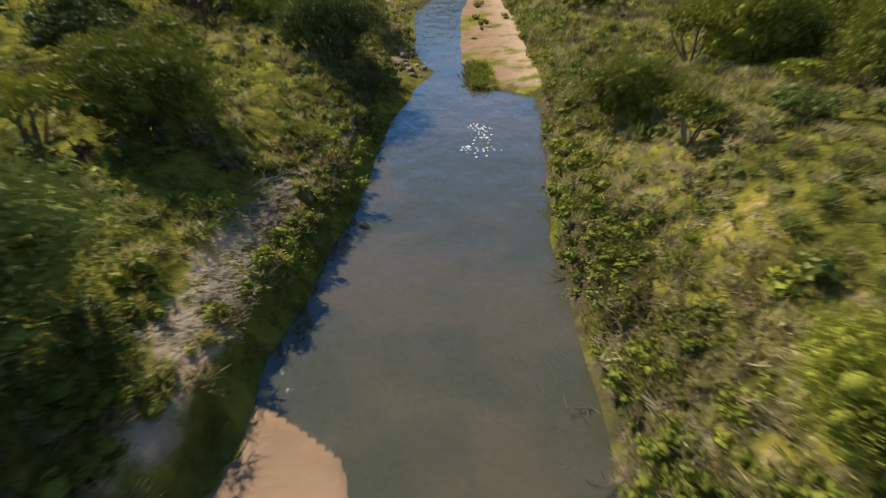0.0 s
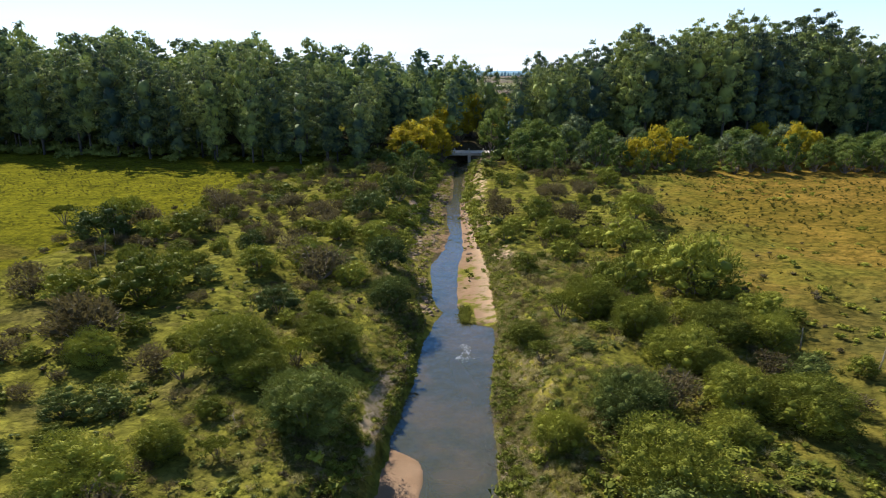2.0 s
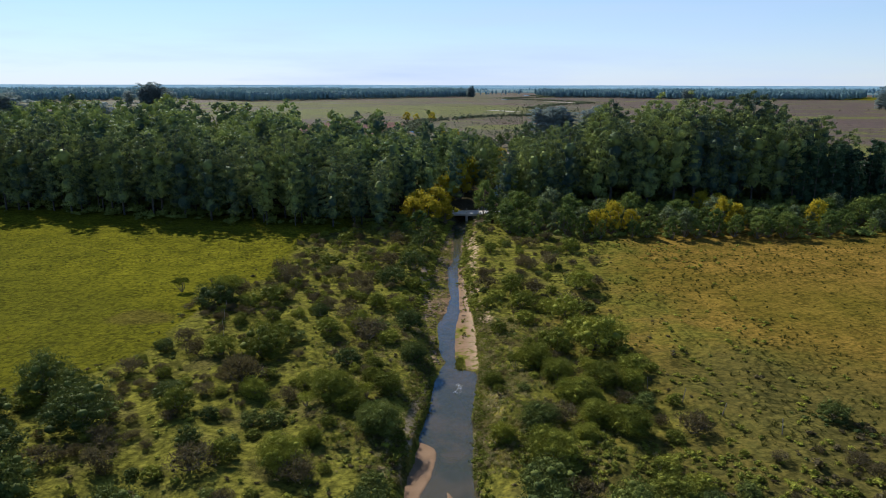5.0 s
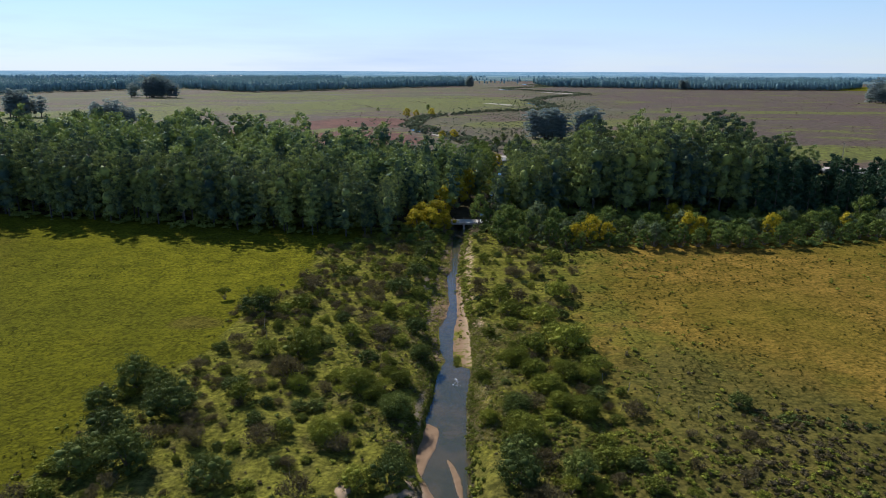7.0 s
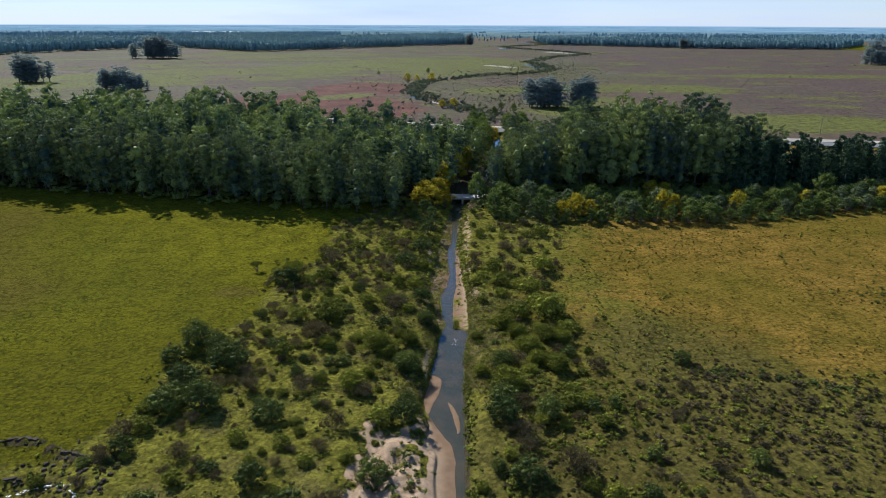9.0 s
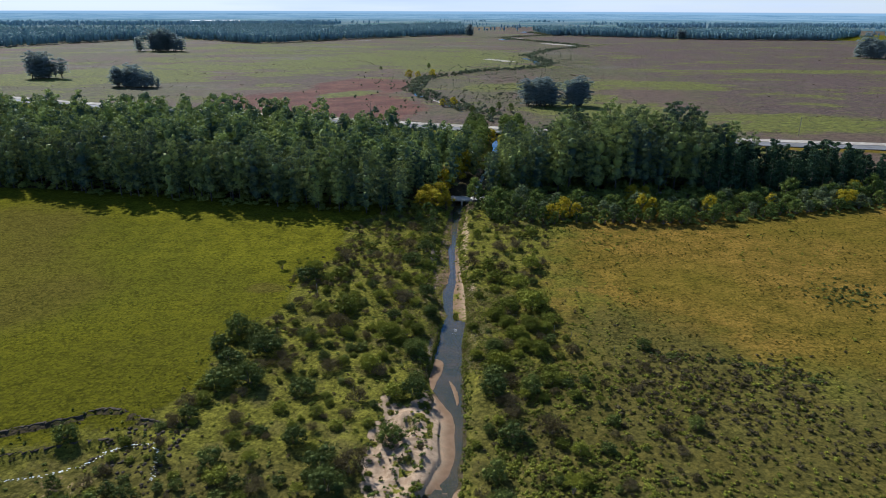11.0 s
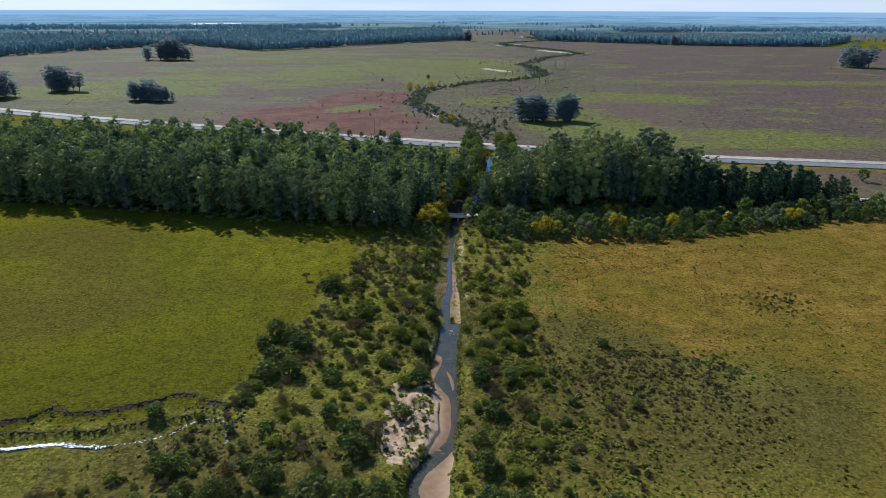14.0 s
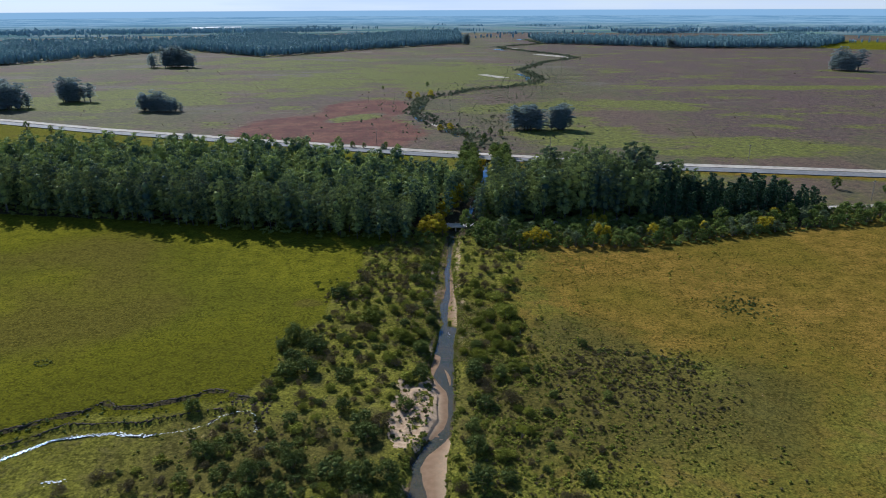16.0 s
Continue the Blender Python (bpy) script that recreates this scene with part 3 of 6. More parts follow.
GULLY = [(-140, -50), (-90.2, -25.6), (-85.3, -23.3), (-81.7, -20.3), (-76.7, -18.7), (-73.8, -14.8), (-70.8, -17.2), (-65.0, -16.8), (-60.4, -14.7), (-55.5, -12.9), (-52.7, -10.4), (-49.4, -10.9), (-46.2, -13.0), (-42.2, -14.2)]   # brow of the gully: x, y
GULLY_STEP = [(-140, -64), (-110, -47), (-87.6, -29.9), (-83.4, -27.6), (-80.6, -24.8), (-78.3, -22.6), (-73.5, -22.8), (-69.0, -22.4), (-63.4, -22.2), (-59.4, -20.6), (-55.2, -19.2), (-52.0, -17.8), (-48.0, -17.2)]   # lower step beside its water
FAR_CREEK = [(24, 236), (19, 281), (14.8, 301.6), (-0.4, 332), (-11.8, 358), (-21.4, 386.6), (-26, 424), (-23.6, 447), (-16, 486), (3.7, 514), (31.4, 552), (66, 568), (92.5, 604), (108, 644), (109, 700), (100, 766), (146, 884), (214, 982), (196, 1064), (127, 1214), (111, 1291), (220, 1413), (204, 1600)]
ROAD = [(-900, 560), (-640, 474), (-327, 357), (-242, 319), (-158, 288), (-59, 253.6), (-9, 236.5), (60, 216), (124, 199), (174, 190), (218, 182), (420, 148), (900, 70)]


def along(rows, gap=12.0):
    P = np.array(rows, float)
    s = np.concatenate([[0], np.cumsum(np.linalg.norm(np.diff(P, axis=0), axis=1))])
    t = np.linspace(0, s[-1], int(s[-1] / gap))
    return np.stack([np.interp(t, s, P[:, 0]), np.interp(t, s, P[:, 1])], 1)


def table(rows, v):
    a = np.array(rows, float)
    return np.interp(v, a[:, 0], a[:, 1])


def wave(x, y, k, seed):
    """Smooth uneven ground: a sum of crossing waves, about -1 to 1."""
    rng = np.random.default_rng(seed)
    z = 0
    for i in range(7):
        a, f = rng.uniform(0, 2 * np.pi), k * rng.uniform(0.6, 2.2)
        z = z + np.sin((x * math.cos(a) + y * math.sin(a)) * f + rng.uniform(0, 6)) / 3.0
    return z


def step(a, b, v):
    s = np.clip((v - a) / (b - a), 0, 1)
    return s * s * (3 - 2 * s)


def blob(x, y, cx, cy, rx, ry, soft=0.5):
    return 1 - step(1 - soft, 1 + soft, np.sqrt(((x - cx) / rx) ** 2 + ((y - cy) / ry) ** 2))


LEFT_BAR = [(-7, -4.6), (-4, -3.7), (-1, -3.3), (2.3, -2.30), (4.5, -1.95), (5.8, -1.90), (6.5, -2.2), (7.1, -2.9), (7.7, -3.7), (8.2, -4.6)]   # y, outer edge of the bar
ISLET = [(-7.4, 0.10), (-6.5, 0.25), (-3.3, -0.1), (-1.0, -0.65), (0.2, -1.1)]   # y, middle of the islet


BARE_BANK = [(6.5, -4.75), (7.7, -4.6), (9, -4.4), (11.4, -4.2), (13.4, -3.9)]   # y, middle of the bare ground
SAND_STRIP = [(-33, -9.8), (-25.2, -5.4), (-22.7, -3.8), (-19.3, -2.6), (-15.7, -2.7), (-11, -3.0), (-6.9, -3.3)]   # y, middle of the pale strip


def bars(x, y):
    """Sand that just breaks the surface: the bar along the bank, the long islet, the bar downstream."""
    side = step(-0.55, 0.35, table(LEFT_BAR, y) + 0.07 * wave(y, x, 2.2, 71) - x) * (y < 8.2) * (y > -6.5)
    islet = blob((x - table(ISLET, y)) / 0.42, (y + 3.6) / 3.9, 0, 0, 1, 1, 0.22)
    return np.maximum.reduce([side, islet, 0.8 * blob(x + 0.9 * (y + 26.5), y, -2.4, -26.5, 0.5, 1.8, 0.5)])


def shoals(x, y):
    """Sand under shallow water."""
    return np.maximum.reduce([0.5 * bars(x, y), 0.42 * blob(x, y, -2.6, -3.5, 2.6, 5.5, 0.4), 0.40 * blob(x, y, 0.3, -14, 1.6, 11, 0.4), 0.40 * blob(x, y, -0.6, -3.0, 2.4, 7.0, 0.5), 0.56 * blob(x + 0.22 * (y - 15), y, 0.05, 15.0, 0.45, 2.8, 0.6), 0.36 * blob(x + 0.45 * (y - 5), y, -0.9, 5.0, 0.8, 0.35, 0.6),
                              0.54 * blob(x + 1.2 * (y - 13), y, 0.9, 13.0, 0.9, 0.6, 0.6), 0.30 * blob(x - 0.5 * (y - 6), y, -0.6, 6.0, 1.3, 0.5, 0.7)])


def height(x, y):
    x, y = np.asarray(x, float), np.asarray(y, float)
    wob = 0.10 * wave(y, x * 0.3, 1.1, 5)
    le, re = table(LEFT_EDGE, y) + wob, table(RIGHT_EDGE, y) + 0.7 * wob
    lt, rt = np.minimum(table(LEFT_TOE, y) + wob, le - 0.02), np.maximum(table(RIGHT_TOE, y) + 0.7 * wob, re + 0.02)
    inside = np.minimum(x - le, re - x)
    deep = np.minimum(WATER_Z - 0.62 * step(0, 1.3, inside) + shoals(x, y), WATER_Z - 0.12 * step(0, 0.4, inside))
    bed = np.maximum(deep, WATER_Z - 0.30 + np.minimum(0.45 * bars(x, y), 0.335) * step(-0.1, 0.3, re - x))
    beach = np.where(x < le, np.clip((le - x) / np.maximum(le - lt, 0.3), 0, 1), np.clip((x - re) / np.maximum(rt - re, 0.3), 0, 1))
    out = np.where(x < (le + re) / 2, lt - x, x - rt)
    broad = np.where(x < 0, 3.0, 3.2) + 0.5 * wave(y, x * 0.1, 0.5, 8)
    bank = WATER_Z + 0.28 * beach + 0.34 * step(0, 0.4, out) + 0.92 * step(0, 1, out / broad) ** 0.8
    near = step(0.2, 3.5, out)
    rough = near * (0.16 * wave(x, y, 0.9, 3) + 0.22 * wave(x, y, 0.28, 4)) * (1 - 0.75 * step(30, 60, np.abs(x)))
    knoll = 0.7 * blob(x, y, 6.5, 13.5, 3.0, 4.5, 0.8) + 0.5 * blob(x, y, 4.5, 7.5, 2.2, 3.5, 0.8)
    bad = blob(x, y, -7.4, -19.5, 5.0, 12, 0.5)
    z = np.where(inside > 0, bed, bank + rough + near * knoll)
    z = np.where(inside > 0, z, z + bad * near * (-0.45 + 0.42 * wave(x, y, 1.5, 12)))
    # the gully that joins from the left
    brow = table(GULLY, x)
    fade = step(-120, -60, y) ** 0.5
    z = z - fade * (0.55 * step(-0.4, 1.4, brow - y) * step(-38, -46, x) + 0.78 * step(-0.4, 1.6, table(GULLY_STEP, x) - y) * step(-44, -50, x))
    z = np.where((y > 262), 0, z)
    return z


def spot(x, y):
    return float(height(np.array([x]), np.array([y]))[0])


PALE_SAND = [(-3.1, -10.0, 0.7), (-3.0, -12.9, 0.65), (-1.5, -13.9, 0.6), (-2.2, -17.1, 0.8), (-5.2, -15.0, 0.9), (-4.8, -20.5, 1.1), (-3.3, -25.5, 0.9), (-1.9, -24.2, 0.7), (-9.5, -19.0, 1.1), (-11.4, -27.0, 1.0), (-8.6, -25.0, 0.9), (-6.6, -30.5, 0.8), (-10.2, -31.0, 0.8), (-12.0, -22.5, 0.9)]   # x, y, radius


def zones(x, y):
    le, re = table(LEFT_EDGE, y), table(RIGHT_EDGE, y)
    lt, rt = table(LEFT_TOE, y), table(RIGHT_TOE, y)
    sl, sr = table(SCRUB_LEFT, y), table(SCRUB_RIGHT, y)
    near = (y < 240) * 1.0
    wob = 0.10 * wave(y, x * 0.3, 1.1, 5)
    wide = np.where(x < (le + re) / 2, step(0.3, 0.9, le - lt), step(0.3, 0.9, rt - re))
    beach = near * np.where((x > le + wob + 0.1) & (x < re + 0.7 * wob - 0.1), 0.9 * step(0.08, 0.3, shoals(x, y)), (np.where(x < (le + re) / 2, 0.44 + 0.40 * blob(y, 0 * y, -16.5, 0, 11, 1, 0.2), 0.54 + 0.09 * step(20, 24, y)) + 0.28 * step(-25, -29, y) * (x > re)) * wide * ((x > lt) & (x < rt)) * (1 - 0.9 * blob(x, y, 0.35, 23.6, 0.6, 2.6, 0.4)))
    face = near * np.maximum(blob(x - lt, 0 * y, -0.9, 0, 1.3, 1, 0.6), 1.1 * step(-4, 4, y) * blob(x - rt, 0 * y, 0.9, 0, 1.6, 1, 0.6)) * 0.36
    strip = 0.54 * np.maximum.reduce([1.2 * blob(x, y, -4.4, 8.6, 0.7, 3.8, 0.6), 1.1 * blob(x, y, -3.5, 17.5, 0.45, 5.0, 0.6), 0.9 * blob(x, y, -2.4, 25.5, 0.6, 2.5, 0.5), blob(x, y, -4.6, 38, 1.4, 9, 0.5), blob(x, y, -4.0, 55, 1.5, 8, 0.5), 0.8 * blob(x, y, 3.2, 7, 1.8, 6, 0.6), 0.85 * blob(x, y, 3.6, 75, 1.4, 22, 0.5)])
    rag = 0.30 * wave(x, y, 0.55, 61) + 0.22 * wave(x, y, 1.5, 62)
    bad = np.clip(np.maximum(0.85 * blob(x, y, -7.4, -20.5, 5.0, 12.5, 0.45), 0.8 * blob(x + 0.15 * (y + 15), y, -3.8, -15, 1.6, 8, 0.5)) + 1.35 * rag - 0.20, 0, 0.95) * step(0.02, 0.3, blob(x, y, -7.0, -19.5, 6.4, 14, 0.4))
    white = np.zeros_like(x)
    for cx, cy, q in PALE_SAND:
        white = np.maximum(white, 0.95 * blob(x + 0.3 * rag, y + 0.5 * rag, cx, cy, q, 1.7 * q, 0.4))
    pale = 0.9 * blob(x - table(SAND_STRIP, y) + 0.35 * rag, (y + 17) / 11.5, 0, 0, 1.0, 1, 0.35) + 0.6 * np.minimum(rag, 0) * blob(x, y, -4, -17, 5, 14, 0.4)
    sand = np.maximum.reduce([beach, face, strip, bad, white, pale, 0.45 * blob(x, y, -50, -26, 5, 3, 0.6)])
    lush = near * step(-3, 3, sl - x) * (1 - 0.6 * step(0, 6, table(GULLY, x) - y) * (x < -38))
    dry = near * np.maximum.reduce([step(-18, 28, x - sr) * (0.45 + 0.55 * step(-20, 40, y + 0.3 * (x - 60))), 0.40 * blob(x, y, 38, -22, 30, 36, 0.5), 0.30 * blob(x, y, 7.5, 10, 6, 11, 0.6), 0.42 * blob(x, y, 3.2, 10, 2.4, 13, 0.6), 0.40 * blob(x, y, -4.6, 10, 2.0, 9, 0.6), 0.50 * blob(x, y, 20, 16, 12, 32, 0.5)])
    front = np.where(x < 10, 0.16 * -x + 94, 95 + 0.05 * x)
    scarp = 0.75 * blob(y - table(GULLY, x), 0 * x, -0.5, 0, 0.7, 1, 0.6) * (x < -40)
    shore = (0.62 - 0.3 * blob(x, y, -4, 12, 4, 14, 0.5)) * near * np.maximum(blob(x - le, 0 * y, -0.15, 0, 0.45, 1, 0.6), blob(x - re, 0 * y, 0.15, 0, 0.45, 1, 0.6)) * (1 - bars(x, y))
    litter = step(-4, 6, y - front) * (1 - step(-6, 6, y - (150 + np.where(x < 0, -0.28 * x, -0.2 * x)))) * (x < 150)
    heath = step(-8, 8, y - (table(ROAD, x) + 6))
    green = 0.7 * blob(x, y, -60, 300, 40, 20, 0.5)
    line = along(FAR_CREEK, 14)
    gap = np.full(len(x), 1e9)
    for cx, cy in line:
        gap = np.minimum(gap, np.hypot(x - cx, y - cy))
    green = np.maximum(green, 0.7 * (1 - step(15, 70, gap)))
    verge = (x > 95) * step(8, 18, y - table(HEDGE, x)) * (1 - step(-14, -4, y - table(ROAD, x)))
    dry = dry * (1 - 0.75 * verge)
    crop = blob(x, y, 860, 1330, 150, 190, 0.15)
    lush = np.maximum(lush, crop)
    heath = np.maximum(heath, 0.62 * verge)
    heath = heath * (1 - 0.18 * green) * (1 - crop)
    red = 1.35 * heath * np.maximum.reduce([blob(x, y, -85, 328, 55, 58, 0.5), 0.9 * blob(x, y, -62, 420, 36, 55, 0.6), 0.7 * blob(x, y, -40, 300, 30, 40, 0.5)]) * (1 - 0.9 * blob(x - 0.6 * (y - 375), y, -68, 375, 16, 26, 0.5))
    heather = np.maximum.reduce([0.75 * green * (x > -30), 0.74 * step(110, 210, x) * step(230, 300, y), 0.55 * blob(x, y, -120, 470, 170, 60, 0.5)])
    olive = np.maximum.reduce([0.20 * step(230, 260, y), 0.80 * blob(x, y, 95, 310, 45, 60, 0.6), 0.72 * blob(x, y, 170, 255, 70, 30, 0.6), 0.70 * blob(x, y, 120, 430, 110, 40, 0.6), 0.62 * blob(x, y, 330, 560, 220, 22, 0.5), 0.8 * blob(x, y, -300, 490, 110, 80, 0.5), 0.72 * blob(x, y, -20, 720, 150, 190, 0.6),
                               0.75 * blob(x, y, -62, -20, 50, 36, 0.7), 0.60 * blob(x, y, -200, 620, 130, 120, 0.6), 0.5 * blob(x, y, -260, 900, 200, 160, 0.6), 0.7 * blob(x, y, -70, 375, 22, 26, 0.5), 0.55 * blob(x, y, -32, 290, 22, 26, 0.5)])
    worn = np.maximum.reduce([0.62 * blob(x, y, 38, -16, 38, 30, 0.9), 0.70 * blob(x, y, 22, -10, 17, 30, 0.6), 0.80 * blob(x, y, 33, 9, 20, 20, 0.7), 0.75 * blob(x, y, -44, -32, 34, 15, 0.6), 0.22 * blob(x, y, -75, -2, 45, 28, 0.7), 0.68 * blob(x + 0.35 * (y - 45), y, -112, 45, 36, 48, 0.8), 0.6 * blob(x, y, -39.5, 35, 4.5, 3.0, 0.5)])
    tone = np.stack([heather, olive, near * worn, np.ones_like(x)], 1)
    return np.stack([sand, lush, dry, np.ones_like(x)], 1), np.stack([heath, red, np.maximum.reduce([litter, scarp, shore]), np.ones_like(x)], 1), tone


def spaced(stops):
    """Grid lines: from each stop to the next with the given spacing."""
    out = []
    for (a, b, n) in stops:
        out += list(np.linspace(a, b, n, endpoint=False))
    return np.array(out + [stops[-1][1]])


def land():
    xs = spaced([(-4900, -900, 22), (-900, -250, 26), (-250, -90, 32), (-90, -30, 34), (-30, -14, 24), (-14, -5.2, 22), (-5.2, 3.4, 72), (3.4, 12, 22), (12, 30, 26), (30, 100, 34), (100, 300, 24), (300, 900, 18), (900, 4900, 22)])
    ys = spaced([(-1500, -200, 12), (-200, -60, 30), (-60, -10, 64), (-10, -2, 24), (-2, 9, 92), (9, 26, 50), (26, 50, 40), (50, 120, 56), (120, 270, 44), (270, 700, 36), (700, 1600, 28), (1600, 4900, 26)])
    X, Y = np.meshgrid(xs, ys)
    x, y = X.ravel(), Y.ravel()
    i = np.arange(len(x)).reshape(X.shape)
    F = np.stack([i[:-1, :-1], i[:-1, 1:], i[1:, 1:], i[1:, :-1]], -1).reshape(-1, 4)
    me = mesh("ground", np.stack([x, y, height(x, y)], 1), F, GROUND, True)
    for name, values in zip(("zone_near", "zone_far", "zone_heath"), zones(x, y)):
        me.color_attributes.new(name, "FLOAT_COLOR", "POINT").data.foreach_set("color", values.astype(np.float32).ravel())
    tagged(new("ground", me), "grassy creek plain with scrub, sandy banks and pasture", "ground", kind="structure")


land()


def ribbon(name, line, width, z, mat, label, category, ups=None, kind="structure"):
    """A flat strip along a line of (x, y), its height taken from z or from the land."""
    P = np.array(line, float)
    d = unit(np.gradient(P, axis=0))
    n = np.stack([-d[:, 1], d[:, 0]], 1)
    w = np.broadcast_to(np.asarray(width, float), (len(P),))[:, None] / 2
    A, B = P + n * w, P - n * w
    V = np.concatenate([np.c_[A, np.full(len(P), z)], np.c_[B, np.full(len(P), z)], np.c_[A, np.full(len(P), z - 0.3)], np.c_[B, np.full(len(P), z - 0.3)]])
    k, j = len(P), np.arange(len(P) - 1)
    F = np.concatenate([np.stack([k + j, k + j + 1, j + 1, j], 1), np.stack([2 * k + j, j, j + 1, 2 * k + j + 1], 1), np.stack([k + j, 3 * k + j, 3 * k + j + 1, k + j + 1], 1)])
    return tagged(new(name, mesh(name, V, F, mat)), label, category, kind=kind)


def creek():
    ys = np.concatenate([np.arange(-199, -70, 6), np.arange(-70, 120, 1.5), np.arange(120, 262, 6)])
    a, b = table(LEFT_EDGE, ys) - 0.9, table(RIGHT_EDGE, ys) + 0.9
    V = np.concatenate([np.stack([a, ys, np.full(len(ys), WATER_Z)], 1), np.stack([b, ys, np.full(len(ys), WATER_Z)], 1)])
    k, j = len(ys), np.arange(len(ys) - 1)
    tagged(new("water", mesh("water", V, np.stack([j, k + j, k + j + 1, j + 1], 1), WATER)), "shallow murky creek water reflecting the sky", "water", kind="structure")


creek()


road_line = along(ROAD)
ribbon("road", road_line, 9.0, 0.45, ASPHALT, "grey asphalt highway crossing the plain", "road")
ribbon("road_shoulder", road_line + [3.5, 8.5], 6.5, 0.40, DIRT, "pale sandy shoulder beside the highway", "road")
ribbon("farm_track", along([(-8, 106.5), (2, 106.4), (14, 106.2), (60, 112), (150, 128), (260, 138)]), 3.6, 0.12, DIRT, "narrow pale dirt farm track", "road")


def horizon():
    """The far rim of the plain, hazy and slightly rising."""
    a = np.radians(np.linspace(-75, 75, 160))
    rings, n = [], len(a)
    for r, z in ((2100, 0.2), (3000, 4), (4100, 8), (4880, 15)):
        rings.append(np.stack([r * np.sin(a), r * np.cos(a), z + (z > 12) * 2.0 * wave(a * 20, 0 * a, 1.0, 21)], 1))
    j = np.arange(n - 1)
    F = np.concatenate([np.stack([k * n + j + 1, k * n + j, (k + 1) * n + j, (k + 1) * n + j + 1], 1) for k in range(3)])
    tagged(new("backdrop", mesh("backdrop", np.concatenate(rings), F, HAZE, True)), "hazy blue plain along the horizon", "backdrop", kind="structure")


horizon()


# ---- plants placed as things ----
def kind_of_plant(name, shapes, leaf, bark, label, category, group):
    """Builds one mesh pair per shape; returns a function that plants the next one."""
    made = [([mesh("stem", *q, bark, True) for q in w] if isinstance(w, list) else mesh("trunk", *w, bark, True), mesh("crown", *g, leaf, True)) for w, g in shapes]

    def plant(x, y, scale, turn, which=0, tall=1.0, sink=0.05, own=""):
        ob = new(name)
        wood, green = made[which % len(made)]
        for q in wood if isinstance(wood, list) else ():
            part("stem", q, ob)
        if not isinstance(wood, list):
            part("trunk", wood, ob)
        part("crown", green, ob)
        ob.matrix_world = Matrix.LocRotScale((x, y, spot(x, y) - sink), Euler((0, 0, turn)), (scale, scale, scale * tall))
        return tagged(ob, own or label, category, group)

    return plant


BUSH_HI = [thorn_bush(s, 21000, 0.034, 40, 1.05 + 0.12 * (s % 3), 0.42) for s in (1, 2, 3, 4)]
BUSH_MID = [thorn_bush(s, 3800, 0.056, 22, 1.05 + 0.15 * (s % 3), 0.50) for s in (11, 12, 13, 14)]
BUSH_LO = [thorn_bush(s, 1050, 0.090, 13, 1.15 + 0.15 * (s % 3), 0.54) for s in (17, 18, 19)]
ACACIA = [small_acacia(s, 1700, 0.085) for s in (15, 16)]
TWIG = [twiggy_bush(s, 900, 0.11) for s in (21, 22, 23)]

bush = kind_of_plant("thorn_bush", BUSH_HI, LEAF_THORN, BARK, "spreading olive-green thorn bush on the creek bank", "bush", "thorn bushes along the creek")
dark_bush = kind_of_plant("dense_bush", BUSH_HI, LEAF_DARK, BARK, "dense dark-green rounded bush on the creek bank", "bush", "dense bushes along the creek")
small_bush = kind_of_plant("scrub_bush", BUSH_MID, LEAF_THORN, BARK, "low olive scrub bush in rough grass", "bush", "scrub bushes on the plain")
small_dark = kind_of_plant("dark_bush", BUSH_MID, LEAF_DARK, BARK, "low dark-green scrub bush in rough grass", "bush", "scrub bushes on the plain")
far_bush = kind_of_plant("scrub_bush", BUSH_LO, LEAF_THORN, BARK, "low olive scrub bush in rough grass", "bush", "scrub bushes on the plain")
far_dark = kind_of_plant("dark_bush", BUSH_LO, LEAF_DARK, BARK, "low dark-green scrub bush in rough grass", "bush", "scrub bushes on the plain")
acacia = kind_of_plant("small_acacia", ACACIA, LEAF_THORN, BARK, "small umbrella-shaped acacia tree in rough grass", "tree", "small acacias on the plain")
dry_bush = kind_of_plant("dry_bush", TWIG, LEAF_DRY, BARK, "greyish brown dry twiggy bush in rough grass", "bush", "dry bushes on the plain")

# x, y, radius
BUSHES_LEFT = [(-8.6, 12.7, 1.0), (-6.8, 13.7, 1.5), (-11.6, 12.4, 2.3), (-9.8, 10.4, 1.6), (-12.3, 4.5, 1.1), (-10.1, 4.5, 0.6), (-7.8, 27.3, 1.4), (-11.7, 31.5, 1.8),
               (-20.2, 30.7, 1.2), (-24.5, 41.7, 2.2), (-21.2, 23.2, 3.0), (-15.0, 29.3, 1.7), (-7.1, 37.6, 1.8), (-19.5, 13.4, 1.4), (-16.8, 10.1, 0.8), (-13.9, 11.1, 1.0),
               (-25.8, 23.2, 2.0), (-5.9, 49.4, 1.6), (-7.3, 63.1, 2.0), (-10.4, 38.6, 1.4), (-7.5, 6.9, 1.2), (-14.0, 1.4, 2.0), (-20.5, 26.2, 2.0), (-8.5, 16.5, 1.2)]
